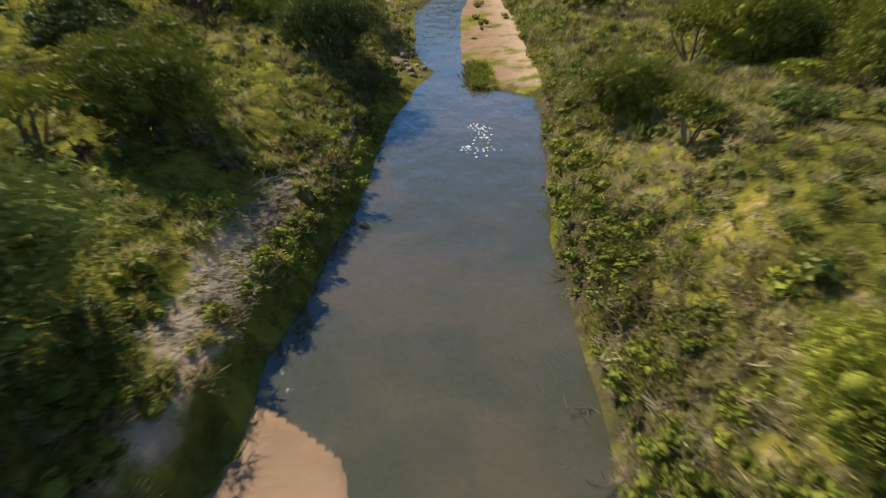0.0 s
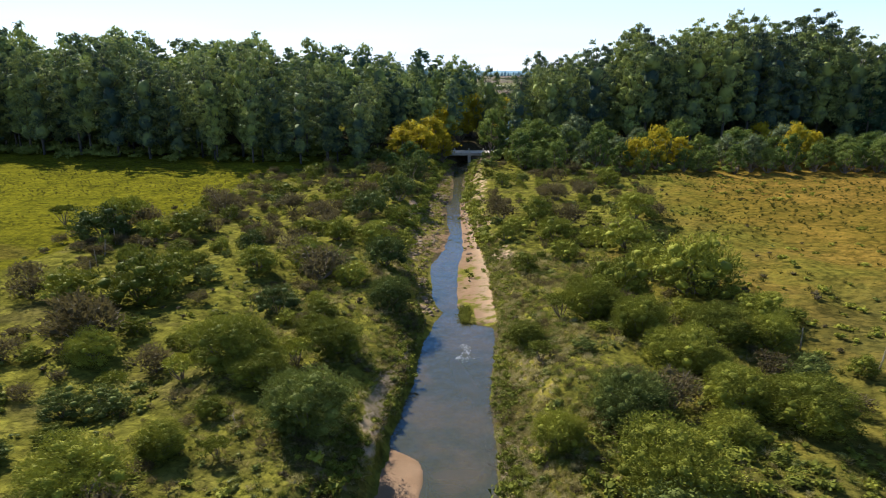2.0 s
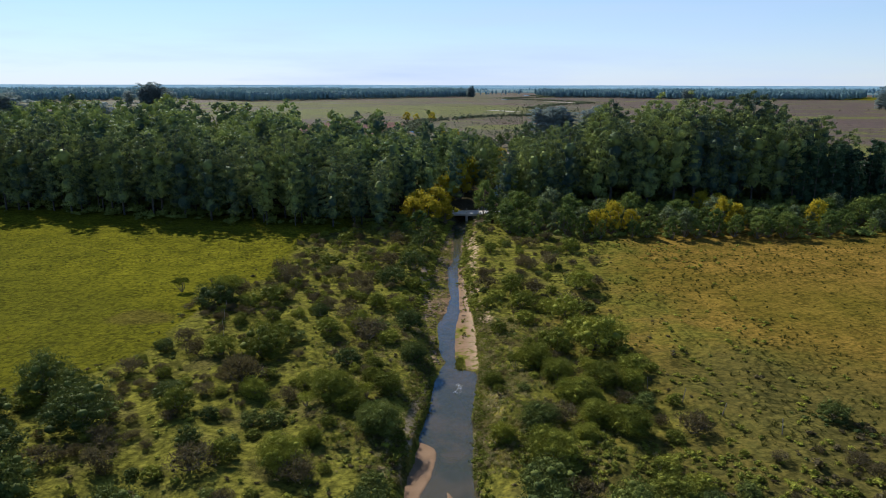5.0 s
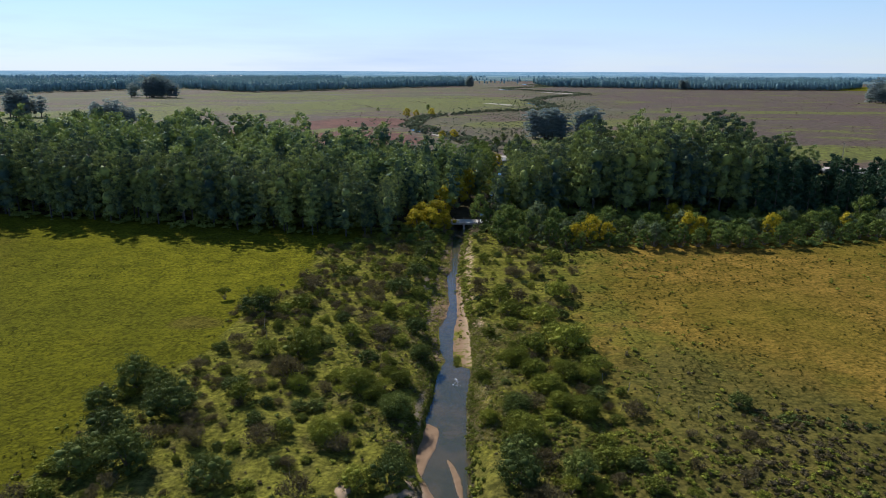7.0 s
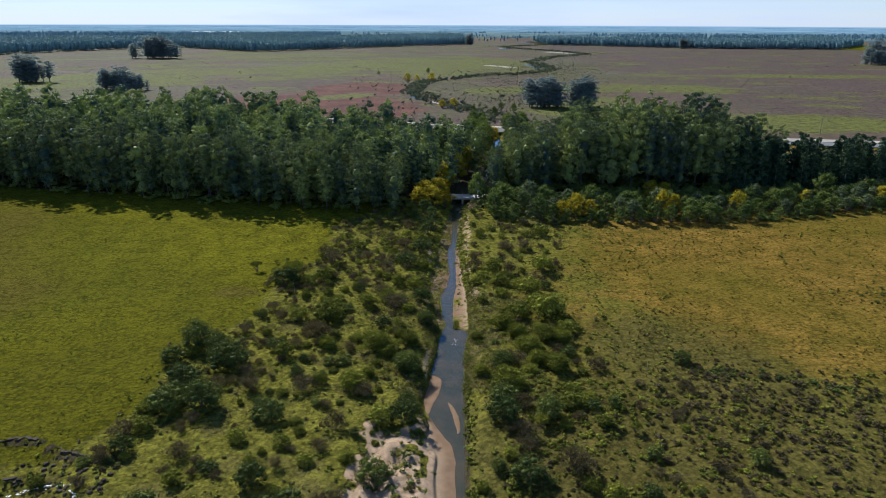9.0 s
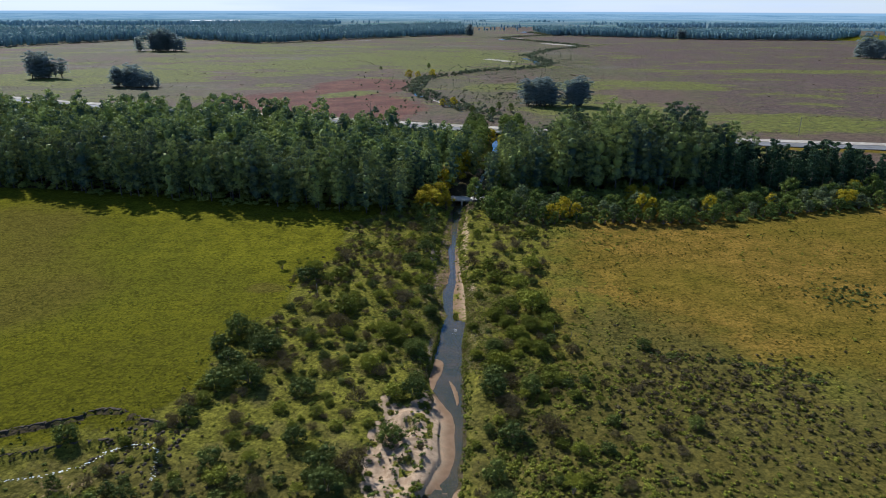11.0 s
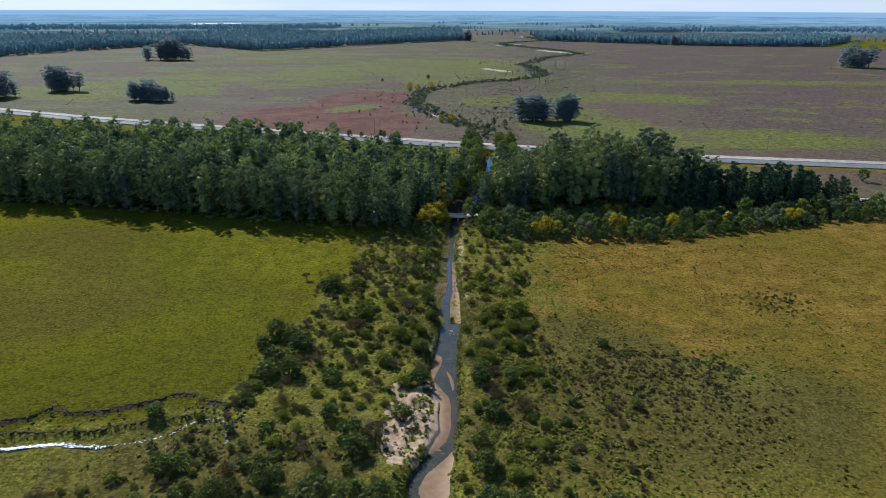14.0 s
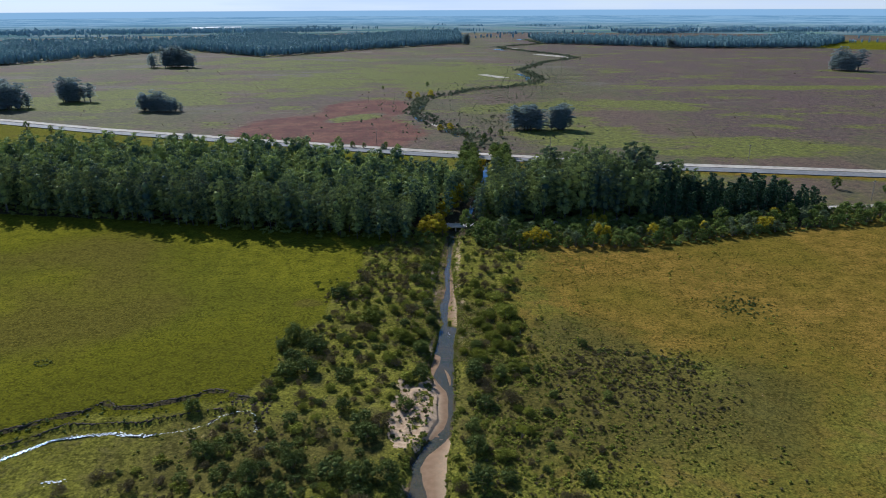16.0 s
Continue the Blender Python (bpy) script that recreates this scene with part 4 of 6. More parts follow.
BUSHES_RIGHT = [(3.6, 16.1, 1.2), (6.0, 19.3, 1.0), (3.6, 5.3, 1.2), (16.0, 24.5, 3.4), (9.8, 16.1, 1.8), (10.4, 12.5, 1.2), (12.7, 12.5, 1.1), (10.6, 5.3, 1.2),
                (3.9, 13.0, 0.7), (16.9, 15.4, 1.5), (10.7, 24.3, 2.4), (8.1, 20.0, 2.0), (12.0, 8.2, 1.7), (14.4, 29.3, 2.1), (14.2, 16.1, 2.0), (13.8, 8.0, 1.5), (5.2, 30.8, 1.2),
                (8.9, 39.6, 1.9), (8.8, 34.0, 1.4), (4.4, 39.6, 1.1), (18.0, 46.6, 2.1), (11.0, 12.7, 2.0), (14.1, 35.2, 2.4), (8.1, 45.4, 2.0), (14.7, 6.7, 1.9), (7.2, 2.2, 2.3)]
DARK_LEFT = [(-7.0, 7.0, 2.2), (-4.6, 22.3, 1.6), (-36.9, 1.6, 2.4), (-32.6, -3.7, 2.5), (-32.5, 7.1, 2.8), (-37.2, -3.7, 2.4), (-41, 8, 1.8), (-35.5, 11, 2.0), (-27, 12, 1.6), (-23.8, -5.8, 2.4), (-17.9, -23.9, 2.6), (-16.3, -28.7, 2.9),
             (-6.6, -6.4, 2.2), (-9.3, -17.8, 2.2), (-31.7, 39.6, 2.5), (-39.3, 13.2, 2.4), (-38.8, -13.2, 1.6), (-54.5, -17.5, 2.0), (-47.0, -32.9, 2.6), (-36.2, -41.0, 2.6),
             (-28.7, -38.0, 2.3), (-21.2, -39.6, 3.4), (-16.0, -41.2, 3.4), (-11.2, -41.2, 2.8), (-5.6, 31.5, 1.9), (-8.9, 50.0, 2.2), (-6.2, 57.0, 2.4), (-5.6, 70.0, 2.4), (-6.0, 78.0, 2.4)]
DARK_RIGHT = [(6.8, 6.8, 1.8), (6.4, -1.2, 2.2), (5.8, -6.5, 2.6), (11.6, -5.3, 2.2), (33.2, 8.9, 1.5), (7.6, -18.0, 2.3), (4.6, -26.0, 2.0), (5.0, -33.2, 2.6), (5.4, -42.8, 3.0),
              (24.3, -41.4, 1.9), (22.6, -13.7, 1.3), (34.0, -14.9, 1.4), (10.2, -41.3, 2.0), (17.6, -4.1, 1.2), (20.4, -20.2, 1.3), (16.4, 25.9, 2.4)]

rng = np.random.default_rng(77)
taken = []


def patchy_thicket(x, y):
    return float(step(-0.1, 0.5, wave(np.array([x]), np.array([y]), 0.22, 63))[0])


def free(x, y, r):
    return all((x - a) ** 2 + (y - b) ** 2 > (0.75 * (r + q)) ** 2 for a, b, q in taken)


for rows, maker0 in ((BUSHES_LEFT, bush), (BUSHES_RIGHT, bush), (DARK_LEFT, dark_bush), (DARK_RIGHT, dark_bush)):
    for i, (x, y, r) in enumerate(rows):
        olive = maker0 is bush
        away = math.hypot(x, y + 6)
        maker = maker0 if away < 30 and y > 0 else (small_bush if olive else small_dark) if away < 58 else (far_bush if olive else far_dark)
        if maker0 is bush and r <= 1.0:
            maker = acacia
        maker(x, y, r, rng.uniform(0, 6.28), i, rng.uniform(0.85, 1.1) * (1.15 if x < -28 else 1.0)) if x > -28 or y < -12 else maker(x, y, r * 1.22, rng.uniform(0, 6.28), i, rng.uniform(0.85, 1.1))
        taken.append((x, y, r))

# a lone small tree in the pasture, two young ones by it
for x, y, r in ((-38.9, 46.3, 1.25), (-36.0, 50.5, 0.55), (-34.0, 51.5, 0.5), (-30.4, 41.5, 2.2)):
    acacia(x, y, r, x, 1, 1.1, own="small dark-leaved tree standing in open pasture")
    taken.append((x, y, r))

count = 0
while count < 560:
    y = rng.uniform(-55, 92)
    left = rng.uniform() < 0.66
    a, b = (table(SCRUB_LEFT, y), table(LEFT_TOE, y) - 1.6) if left else (table(RIGHT_TOE, y) + 1.8, min(float(table(SCRUB_RIGHT, y)), 32.0))
    x = rng.uniform(float(a), float(b))
    r = float(np.clip(rng.lognormal(-0.05, 0.42), 0.45, 2.0))
    bank = (x - float(table(RIGHT_TOE, y)) < 4.5 and x > 0) or (float(table(LEFT_TOE, y)) - x < 3.5 and x < 0)
    if bank and -1 < y < 34 and r > 0.6:
        continue
    if not free(x, y, r * 0.8) or (-12 < x < 0 and -32 < y < -8 and r > 0.7):
        continue
    dice = rng.uniform()
    if x > 22:
        r, dice = r * 0.55, dice + 0.3
    away = math.hypot(x, y + 6) > 52
    maker = (far_bush if away else small_bush) if dice < 0.42 else (far_dark if away else small_dark) if dice < 0.60 else acacia if dice < 0.66 and not away else dry_bush
    maker(x, y, r * (1.25 if maker is dry_bush else 1.0), rng.uniform(0, 6.28), int(rng.integers(0, 4)), rng.uniform(0.75, 1.1))
    taken.append((x, y, r))
    count += 1

# dense bushes round the mouth of the gully
r4 = np.random.default_rng(83)
count = 0
while count < 34:
    x, y = r4.uniform(-50, -14), r4.uniform(-46, -22)
    r = r4.uniform(0.9, 2.3)
    if free(x, y, r * 0.7):
        far_dark(x, y, r, r4.uniform(0, 6.28), int(r4.integers(0, 3)), r4.uniform(0.8, 1.05))
        taken.append((x, y, r))
        count += 1

# brown thickets left of the creek
r3 = np.random.default_rng(61)
count = 0
while count < 80:
    x, y = r3.uniform(-36, -9), r3.uniform(2, 70)
    r = r3.uniform(0.5, 1.05)
    if x > float(table(SCRUB_LEFT, y)) - 1 and patchy_thicket(x, y) > r3.uniform() and free(x, y, r * 0.4):
        dry_bush(x, y, r, r3.uniform(0, 6.28), int(r3.integers(0, 3)), r3.uniform(0.7, 1.0))
        taken.append((x, y, r * 0.7))
        count += 1

# ---- the gum wood, the pines and the hedge ----
gum = kind_of_plant("gum_tree", [gum_tree(s, 5600, 0.31, 22.0, 48, 0.0, 0.08, 0.56) for s in (31, 32, 33, 34, 35, 30)], LEAF_GUM, BARK_GUM, "tall eucalyptus tree with pale stem in a dense wood", "tree", "eucalyptus wood")
grove = kind_of_plant("grove_tree", [gum_tree(s, 1300, 0.50, 22.0, 26, 0.38, 0.03) for s in (39, 40, 44)], LEAF_HAZED_GUM, BARK_GUM, "eucalyptus tree in a small grove on open heath", "tree", "groves on the heath")
pine = kind_of_plant("pine_tree", [pine_tree(s, 1100, 0.42) for s in (41, 42, 43)], LEAF_PINE, BARK, "dark conical pine tree beside the eucalyptus wood", "tree", "pines by the wood")
hedge = kind_of_plant("hedgerow_tree", [round_tree(s, 1900, 0.17) for s in (51, 52, 53)], LEAF_HEDGE, BARK, "bushy green hedgerow tree along the field edge", "tree", "hedgerow")
grey_tree = kind_of_plant("hedgerow_tree", [round_tree(s, 1900, 0.17) for s in (54, 55)], LEAF_GREY, BARK, "bushy grey-green hedgerow tree along the field edge", "tree", "hedgerow")
gold_tree = kind_of_plant("autumn_tree", [round_tree(s, 2000, 0.17, 6.0, 0.46) for s in (56, 57)], LEAF_GOLD, BARK, "golden yellow autumn tree by the field edge", "tree", "autumn trees")


def wood_row(x):
    """Front and back edge of the left wood, and its height, at x."""
    return 92.3 - 0.235 * (x + 27), np.interp(x, [-300, -234, -141, -110, -72, -22, 12], [202, 194, 182, 185, 179, 164, 145]), np.interp(x, [-300, -150, -90, -40, -5, 10], [17.6, 17.8, 18.4, 16.0, 13.8, 12.2])


def creek_clear(x, y, wide):
    return x < table(LEFT_EDGE, y) - wide or x > table(RIGHT_EDGE, y) + wide


rest = []
rng = np.random.default_rng(5)
for x in np.arange(-285, 14, 4.6):
    f, b, h = wood_row(x)
    for k, y in enumerate(np.arange(f, b, 4.8)):
        px, py = x + rng.uniform(-2.2, 2.2), y + rng.uniform(-2.2, 2.2)
        if not creek_clear(px, py, 5.4) or (px > -11 and py < 109):
            continue
        s = h / 22 * float(np.clip(rng.normal(0.97, 0.14), 0.64, 1.22)) * float(np.interp((py - f) / (b - f), [0, 0.5, 1], [0.93, 1.04, 1.15 if px < -45 else 1.08]))
        if (k < 3 and px > -215) or (px > -50 and k < 5):
            gum(px, py, s, rng.uniform(0, 6.28), int(rng.integers(0, 6)), 1.0)
        else:
            rest.append((px, py, s))
for x in np.arange(14, 104, 4.8):
    h = np.interp(x, [14, 30, 45, 70, 90, 104], [14.5, 18.4, 21.0, 22.6, 20.8, 16])
    for y in np.arange(111 + 0.05 * x, np.interp(x, [14, 60, 104], [150, 146, 132]), 5.2):
        px, py = x + rng.uniform(-1.8, 1.8), y + rng.uniform(-1.8, 1.8)
        if creek_clear(px, py, 4.6) and (px < 84 or py > 122):
            s = h / 22 * float(np.clip(rng.normal(0.94, 0.13), 0.66, 1.2))
            if py < 148:
                gum(px, py, s, rng.uniform(0, 6.28), int(rng.integers(0, 6)))
            else:
                rest.append((px, py, s))
for x in np.arange(82, 152, 3.8):
    for y in np.arange(110 + 0.13 * (x - 82), 130 + 0.05 * (x - 82), 4.0):
        pine(x + rng.uniform(-1.5, 1.5), y + rng.uniform(-1.5, 1.5), rng.uniform(0.75, 1.12) * np.interp(x, [82, 130, 152], [1.0, 0.9, 0.6]), rng.uniform(0, 6.28), int(rng.integers(0, 3)))

for x in np.arange(11, 285, 3.1):
    for k in range(3 if x < 180 else 2):
        px, py = x + rng.uniform(-1.6, 1.6), float(table(HEDGE, x)) + k * 5.0 + rng.uniform(-1.3, 1.3)
        s = rng.uniform(0.55, 1.0) * (0.88 + 0.14 * k)
        dice = rng.uniform()
        maker = gold_tree if dice < 0.012 else grey_tree if dice < 0.18 else hedge
        maker(px, py, s, rng.uniform(0, 6.28), int(rng.integers(0, 3)), rng.uniform(0.8, 1.15))
for x, y, s, tall in ((-8.4, 95.2, 1.15, 0.75), (-4.8, 95.2, 1.3, 0.75), (-1.4, 96.6, 1.05, 0.75), (-3.4, 99.5, 1.4, 0.85), (-7.0, 99.0, 1.3, 0.8), (-1.6, 113.5, 1.25, 1.05), (1.2, 124, 1.3, 1.1), (4.4, 137, 1.2, 1.0), (8.2, 150, 1.1, 1.0), (28.0, 83.5, 0.85, 1.0), (31.5, 84.0, 1.0, 1.1), (35.0, 84.5, 0.8, 1.0), (54, 87, 0.95, 1.2), (57.5, 88, 0.8, 1.15), (74, 89, 0.85, 1.2), (94, 94, 0.8, 1.1), (117, 98, 1.05, 0.9), (121, 99.5, 0.95, 0.9), (2.0, 124, 1.35, 1.15), (5.4, 134, 1.3, 1.2), (55, 101, 1.0, 1.0), (59, 102, 0.9, 1.0), (18.4, 197, 1.2, 1.0), (-31, 479, 1.4, 0.9), (-24, 484, 1.1, 0.9), (-11.8, 492, 1.3, 0.9), (-3, 313, 1.0, 0.8), (3.5, 316.6, 1.1, 0.8)):
    gold_tree(x, y, s, x, int(abs(x)) % 2, tall, own="golden yellow autumn tree near the creek" if x < 10 else "")
for x, y, s, tall in ((7.2, 100.5, 1.0, 1.35), (9.4, 98.5, 0.8, 1.0), (13, 96, 1.1, 1.0), (-6.5, 88, 0.75, 0.9), (-4.6, 84, 0.55, 1.0), (-8.8, 82, 0.5, 1.0), (14.0, 112, 1.1, 1.1), (16, 118, 1.3, 1.2)):
    hedge(x, y, s, x, int(abs(x)) % 3, tall, own="leafy green tree beside the creek bridge")

for x in np.arange(16, 106, 3.4):
    hedge(x + rng.uniform(-1, 1), float(np.interp(x, [14, 60, 104], [149, 145, 133])) + rng.uniform(-1.5, 1.5), rng.uniform(1.1, 1.5), rng.uniform(0, 6.28), int(rng.integers(0, 3)), 0.9, own="bushy green tree closing the back of the wood")
gum(8.4, 133, 0.70, 1.0, 3, 1.05, own="slender eucalyptus tree standing alone beside the creek")
r2 = np.random.default_rng(23)
for y in np.arange(150, 236, 5.0):
    for side in (-1, 1):
        edge = float(table(LEFT_EDGE if side < 0 else RIGHT_EDGE, y))
        for k in range(2):
            x = edge + side * (3.6 + 4.5 * k + r2.uniform(0, 2.5))
            hedge(x, y + r2.uniform(-2, 2), r2.uniform(0.85, 1.5), r2.uniform(0, 6.28), int(r2.integers(0, 3)), 1.0, own="leafy green tree beside the creek behind the bridge")

# the trees deep in the wood, and the woods far off
GUM_FAR = [gum_tree(s, 520, 0.56, 22.0, 20, 0.60) for s in (36, 37, 38, 45, 46)]


def scatter(name, shapes, spots, mat, label, category, flat=False):
    """Many plants in one mesh: spots of (x, y, scale) with shapes of (V, F)."""
    r = np.random.default_rng(len(spots))
    out = []
    zs = height(np.array([q[0] for q in spots]), np.array([q[1] for q in spots]))
    for (x, y, s), z in zip(spots, zs):
        V, F = shapes[int(r.integers(0, len(shapes)))]
        a = r.uniform(0, 6.28)
        c, d = math.cos(a) * s, math.sin(a) * s
        out.append((np.stack([V[:, 0] * c - V[:, 1] * d + x, V[:, 0] * d + V[:, 1] * c + y, V[:, 2] * s * r.uniform(0.85, 1.1) + z - 0.03], 1), F))
    return tagged(new(name, mesh(name, *merge(out), mat)), label, category, kind="stuff")


scatter("wood_interior", [g for _, g in GUM_FAR], rest, LEAF_WOOD, "deep green crowns of the eucalyptus wood", "trees")

rng = np.random.default_rng(9)


def far_tree(seed, n, length):
    r = np.random.default_rng(seed)
    z = r.uniform(0.1, 1.0, n)
    q = 2.6 * np.sqrt(1.08 - z)
    P = np.stack([r.normal(0, 1, n) * q, r.normal(0, 1, n) * q, 15 * z], 1)
    out = [leaves(r, P, P * [1, 1, 0] + [0, 0, 2.0], length, length * 0.6, 0.7)]
    out += [lump(r, np.array([0, 0, 7.0]), 2.9, 2.2)]
    return merge(out)


FAR = [far_tree(s, 18, 1.4) for s in range(61, 66)]


def band(front, deep, n):
    """Spots in a wood whose front edge is a line of (x, y)."""
    P = np.array(front, float)
    x = rng.uniform(P[0, 0], P[-1, 0], n)
    return [(a, float(np.interp(a, P[:, 0], P[:, 1])) + deep * rng.uniform() ** 1.3, rng.uniform(0.8, 1.2)) for a in x]


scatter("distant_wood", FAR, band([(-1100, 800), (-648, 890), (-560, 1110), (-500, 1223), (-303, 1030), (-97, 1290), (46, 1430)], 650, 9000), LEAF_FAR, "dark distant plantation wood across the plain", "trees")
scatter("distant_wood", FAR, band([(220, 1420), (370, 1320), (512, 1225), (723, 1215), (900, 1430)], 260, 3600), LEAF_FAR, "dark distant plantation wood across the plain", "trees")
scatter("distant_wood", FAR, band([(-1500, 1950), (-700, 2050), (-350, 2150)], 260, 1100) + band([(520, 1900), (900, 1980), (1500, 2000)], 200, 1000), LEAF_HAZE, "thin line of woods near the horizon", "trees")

spots = []
for _ in range(46):
    a, d = rng.uniform(-0.62, 0.62), rng.uniform(1600, 3000)
    cx, cy = d * math.sin(a), d * math.cos(a)
    spots += [(cx + rng.normal() * 30, cy + rng.normal() * 9, rng.uniform(0.5, 0.95)) for _ in range(int(rng.integers(4, 22)))]
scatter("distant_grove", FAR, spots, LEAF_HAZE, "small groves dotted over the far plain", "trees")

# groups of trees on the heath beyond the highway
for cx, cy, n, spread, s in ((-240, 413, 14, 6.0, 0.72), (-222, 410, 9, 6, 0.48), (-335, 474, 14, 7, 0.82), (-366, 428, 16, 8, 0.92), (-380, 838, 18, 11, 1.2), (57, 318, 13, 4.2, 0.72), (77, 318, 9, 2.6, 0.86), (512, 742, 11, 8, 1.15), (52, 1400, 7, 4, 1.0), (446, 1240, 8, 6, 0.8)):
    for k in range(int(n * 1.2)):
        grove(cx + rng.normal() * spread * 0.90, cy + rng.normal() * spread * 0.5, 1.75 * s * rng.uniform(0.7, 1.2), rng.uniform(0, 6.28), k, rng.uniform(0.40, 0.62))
for x, y, s in ((-292, 331, 0.9), (-268, 318, 0.8), (-216, 296, 0.7), (-160, 275, 1.0), (-174, 292, 0.6), (-55, 258, 0.7), (-48, 256, 0.6), (-35, 255, 0.7), (-28, 254, 0.6), (150, 150, 1.2), (178, 158, 1.0), (196, 150, 0.7), (-17, 580, 0.9), (-62, 560, 0.6), (30, 300, 0.8), (36, 290, 0.9), (24, 270, 1.0), (14, 285, 0.8)):
    hedge(x, y, s, x, int(abs(x)) % 3, 1.0, own="small bushy tree near the highway")


# ---- undergrowth and grass ----
def tuft(seed, n, length, width, lean=0.5):
    """A tussock of upright blades, about 1 across and 1 high."""
    r = np.random.default_rng(seed)
    a, q = r.uniform(0, 2 * np.pi, n), r.uniform(0, 0.22, n)
    root = np.stack([q * np.cos(a), q * np.sin(a), np.zeros(n)], 1)
    out = np.stack([np.cos(a), np.sin(a), np.zeros(n)], 1) * r.uniform(0.1, lean, (n, 1))
    h = r.uniform(0.6, 1.0, (n, 1)) * length
    side = np.stack([-np.sin(a), np.cos(a), np.zeros(n)], 1) * width
    mid, tip = root + out * 0.45 + [0, 0, 1] * h * 0.6, root + out + [0, 0, 1] * h
    V = np.stack([root - side * 0.6, root + side * 0.6, mid + side, tip, mid - side], 1).reshape(-1, 3)
    return V, np.arange(len(V)).reshape(-1, 5)


def mound(seed, n, length, flat=0.7, lumps=2):
    """A low leafy cushion of radius 1."""
    r = np.random.default_rng(seed)
    return merge([clump(r, np.array([r.normal() * 0.35, r.normal() * 0.35, r.uniform(0.25, 0.6)]), r.uniform(0.4, 0.6), flat, n // lumps, length, length * 0.4, 0.8, 0.7) for _ in range(lumps)])


def strew(n, seed, box, keep):
    """n spots (x, y, scale) in a box x0, x1, y0, y1 where keep(x, y) holds with that likelihood."""
    r = np.random.default_rng(seed)
    x, y = r.uniform(box[0], box[1], n * 6), r.uniform(box[2], box[3], n * 6)
    ok = r.uniform(size=n * 6) < keep(x, y)
    return list(zip(x[ok][:n], y[ok][:n], r.lognormal(0, 0.3, n * 6)[ok][:n]))


def bare_strip(x, y):
    """Bare ground on the left bank, and the pale strip beside the lower creek."""
    upper = blob(x - table(BARE_BANK, y), (y - 10.4) / 3.6, 0, 0, 0.40, 1, 0.5)
    return np.maximum(upper, blob(x - table(SAND_STRIP, y), (y + 17) / 11, 0, 0, 1.3, 1, 0.3))


def off_water(x, y, gap=0.15):
    wob = 0.10 * wave(y, x * 0.3, 1.1, 5)
    return (bare_strip(x, y) < 0.5) & (x < np.minimum(table(LEFT_EDGE, y), table(LEFT_TOE, y) + 0.3) + wob - gap) | (x > np.maximum(table(RIGHT_EDGE, y), table(RIGHT_TOE, y) - 0.2) + 0.7 * wob + gap)


def in_scrub(x, y):
    wide = step(-6, 2, x - table(SCRUB_LEFT, y)) * step(-16, 14, table(SCRUB_RIGHT, y) - x) * (y < 94)
    return wide * off_water(x, y, 1.0)


def patchy(x, y, k, seed):
    return step(-0.35, 0.5, wave(x, y, k, seed))


def scaled(spots, s):
    return [(x, y, min(q, 1.8) * s) for x, y, q in spots]


MOUNDS = [mound(s, 40, 0.22, 0.6) for s in range(71, 77)]
MOUNDS_FINE = [mound(s, 96, 0.15, 0.7, 3) for s in range(77, 81)]
TUFTS = [tuft(s, 11, 1.0, 0.035, 0.9) for s in range(81, 86)]
TUFTS_BROAD = [tuft(s, 11, 0.8, 0.07, 0.8) for s in range(86, 90)]

near_box, plain_box = (-16, 16, 1.5, 34), (-62, 60, -58, 94)
scatter("undergrowth", MOUNDS, scaled(strew(1300, 1, plain_box, lambda x, y: in_scrub(x, y) * (0.15 + 0.85 * patchy(x, y, 0.35, 31))), 0.36), LEAF_THORN, "low olive undergrowth between the bushes", "undergrowth")
scatter("undergrowth", MOUNDS, scaled(strew(480, 2, plain_box, lambda x, y: in_scrub(x, y) * (0.1 + 0.9 * patchy(x, y, 0.25, 32))), 0.38), LEAF_DARK, "low dark undergrowth between the bushes", "undergrowth")
scatter("undergrowth", MOUNDS, scaled(strew(760, 3, plain_box, lambda x, y: in_scrub(x, y) * patchy(x, y, 0.2, 33)), 0.36), LEAF_DRY, "dry greyish undergrowth between the bushes", "undergrowth")
scatter("bank_herbs", MOUNDS_FINE, scaled(strew(560, 4, near_box, lambda x, y: off_water(x, y, 0.2) * (0.25 + 0.75 * patchy(x, y, 0.8, 34)) * (1 - 0.85 * blob(x, y, -4.35, 9.6, 0.8, 4.0, 0.6)) * np.exp(-np.abs(x) / 9)), 0.22), GRASS_GREEN, "leafy green herbs on the creek bank", "herbs")
scatter("bank_grass", TUFTS, scaled(strew(4000, 5, near_box, lambda x, y: off_water(x, y, 0.1) * (0.3 + 0.7 * patchy(x, y, 0.6, 35)) * (1 - 0.85 * blob(x, y, -4.35, 9.6, 0.8, 4.0, 0.6)) * np.exp(-np.abs(x) / 9)), 0.145), GRASS_GREEN, "green grass tufts on the creek bank", "grass")
scatter("bank_grass", TUFTS, scaled(strew(9000, 6, near_box, lambda x, y: off_water(x, y, 0.1) * patchy(x, y, 0.7, 36) * np.where(x > 0, 1.0, 0.5) * np.exp(-np.abs(x) / 8)), 0.17), GRASS_STRAW, "straw-coloured dry grass tufts on the creek bank", "grass")

STRAW_CUSHION = [merge([clump(np.random.default_rng(k), np.array([0, 0, 0.25]), 0.5, 0.7, 64, 0.30, 0.028, 0.8, 0.3, 1.3)]) for k in (101, 102, 103)]
bank_side = lambda x, y: off_water(x, y, 0.25) * np.where(x > 0, np.exp(-np.maximum(x - 3.0, 0) / 4.0), 0.55 * np.exp(-np.maximum(-x - 4.5, 0) / 3.0)) * (0.2 + 0.8 * patchy(x, y, 0.9, 37))
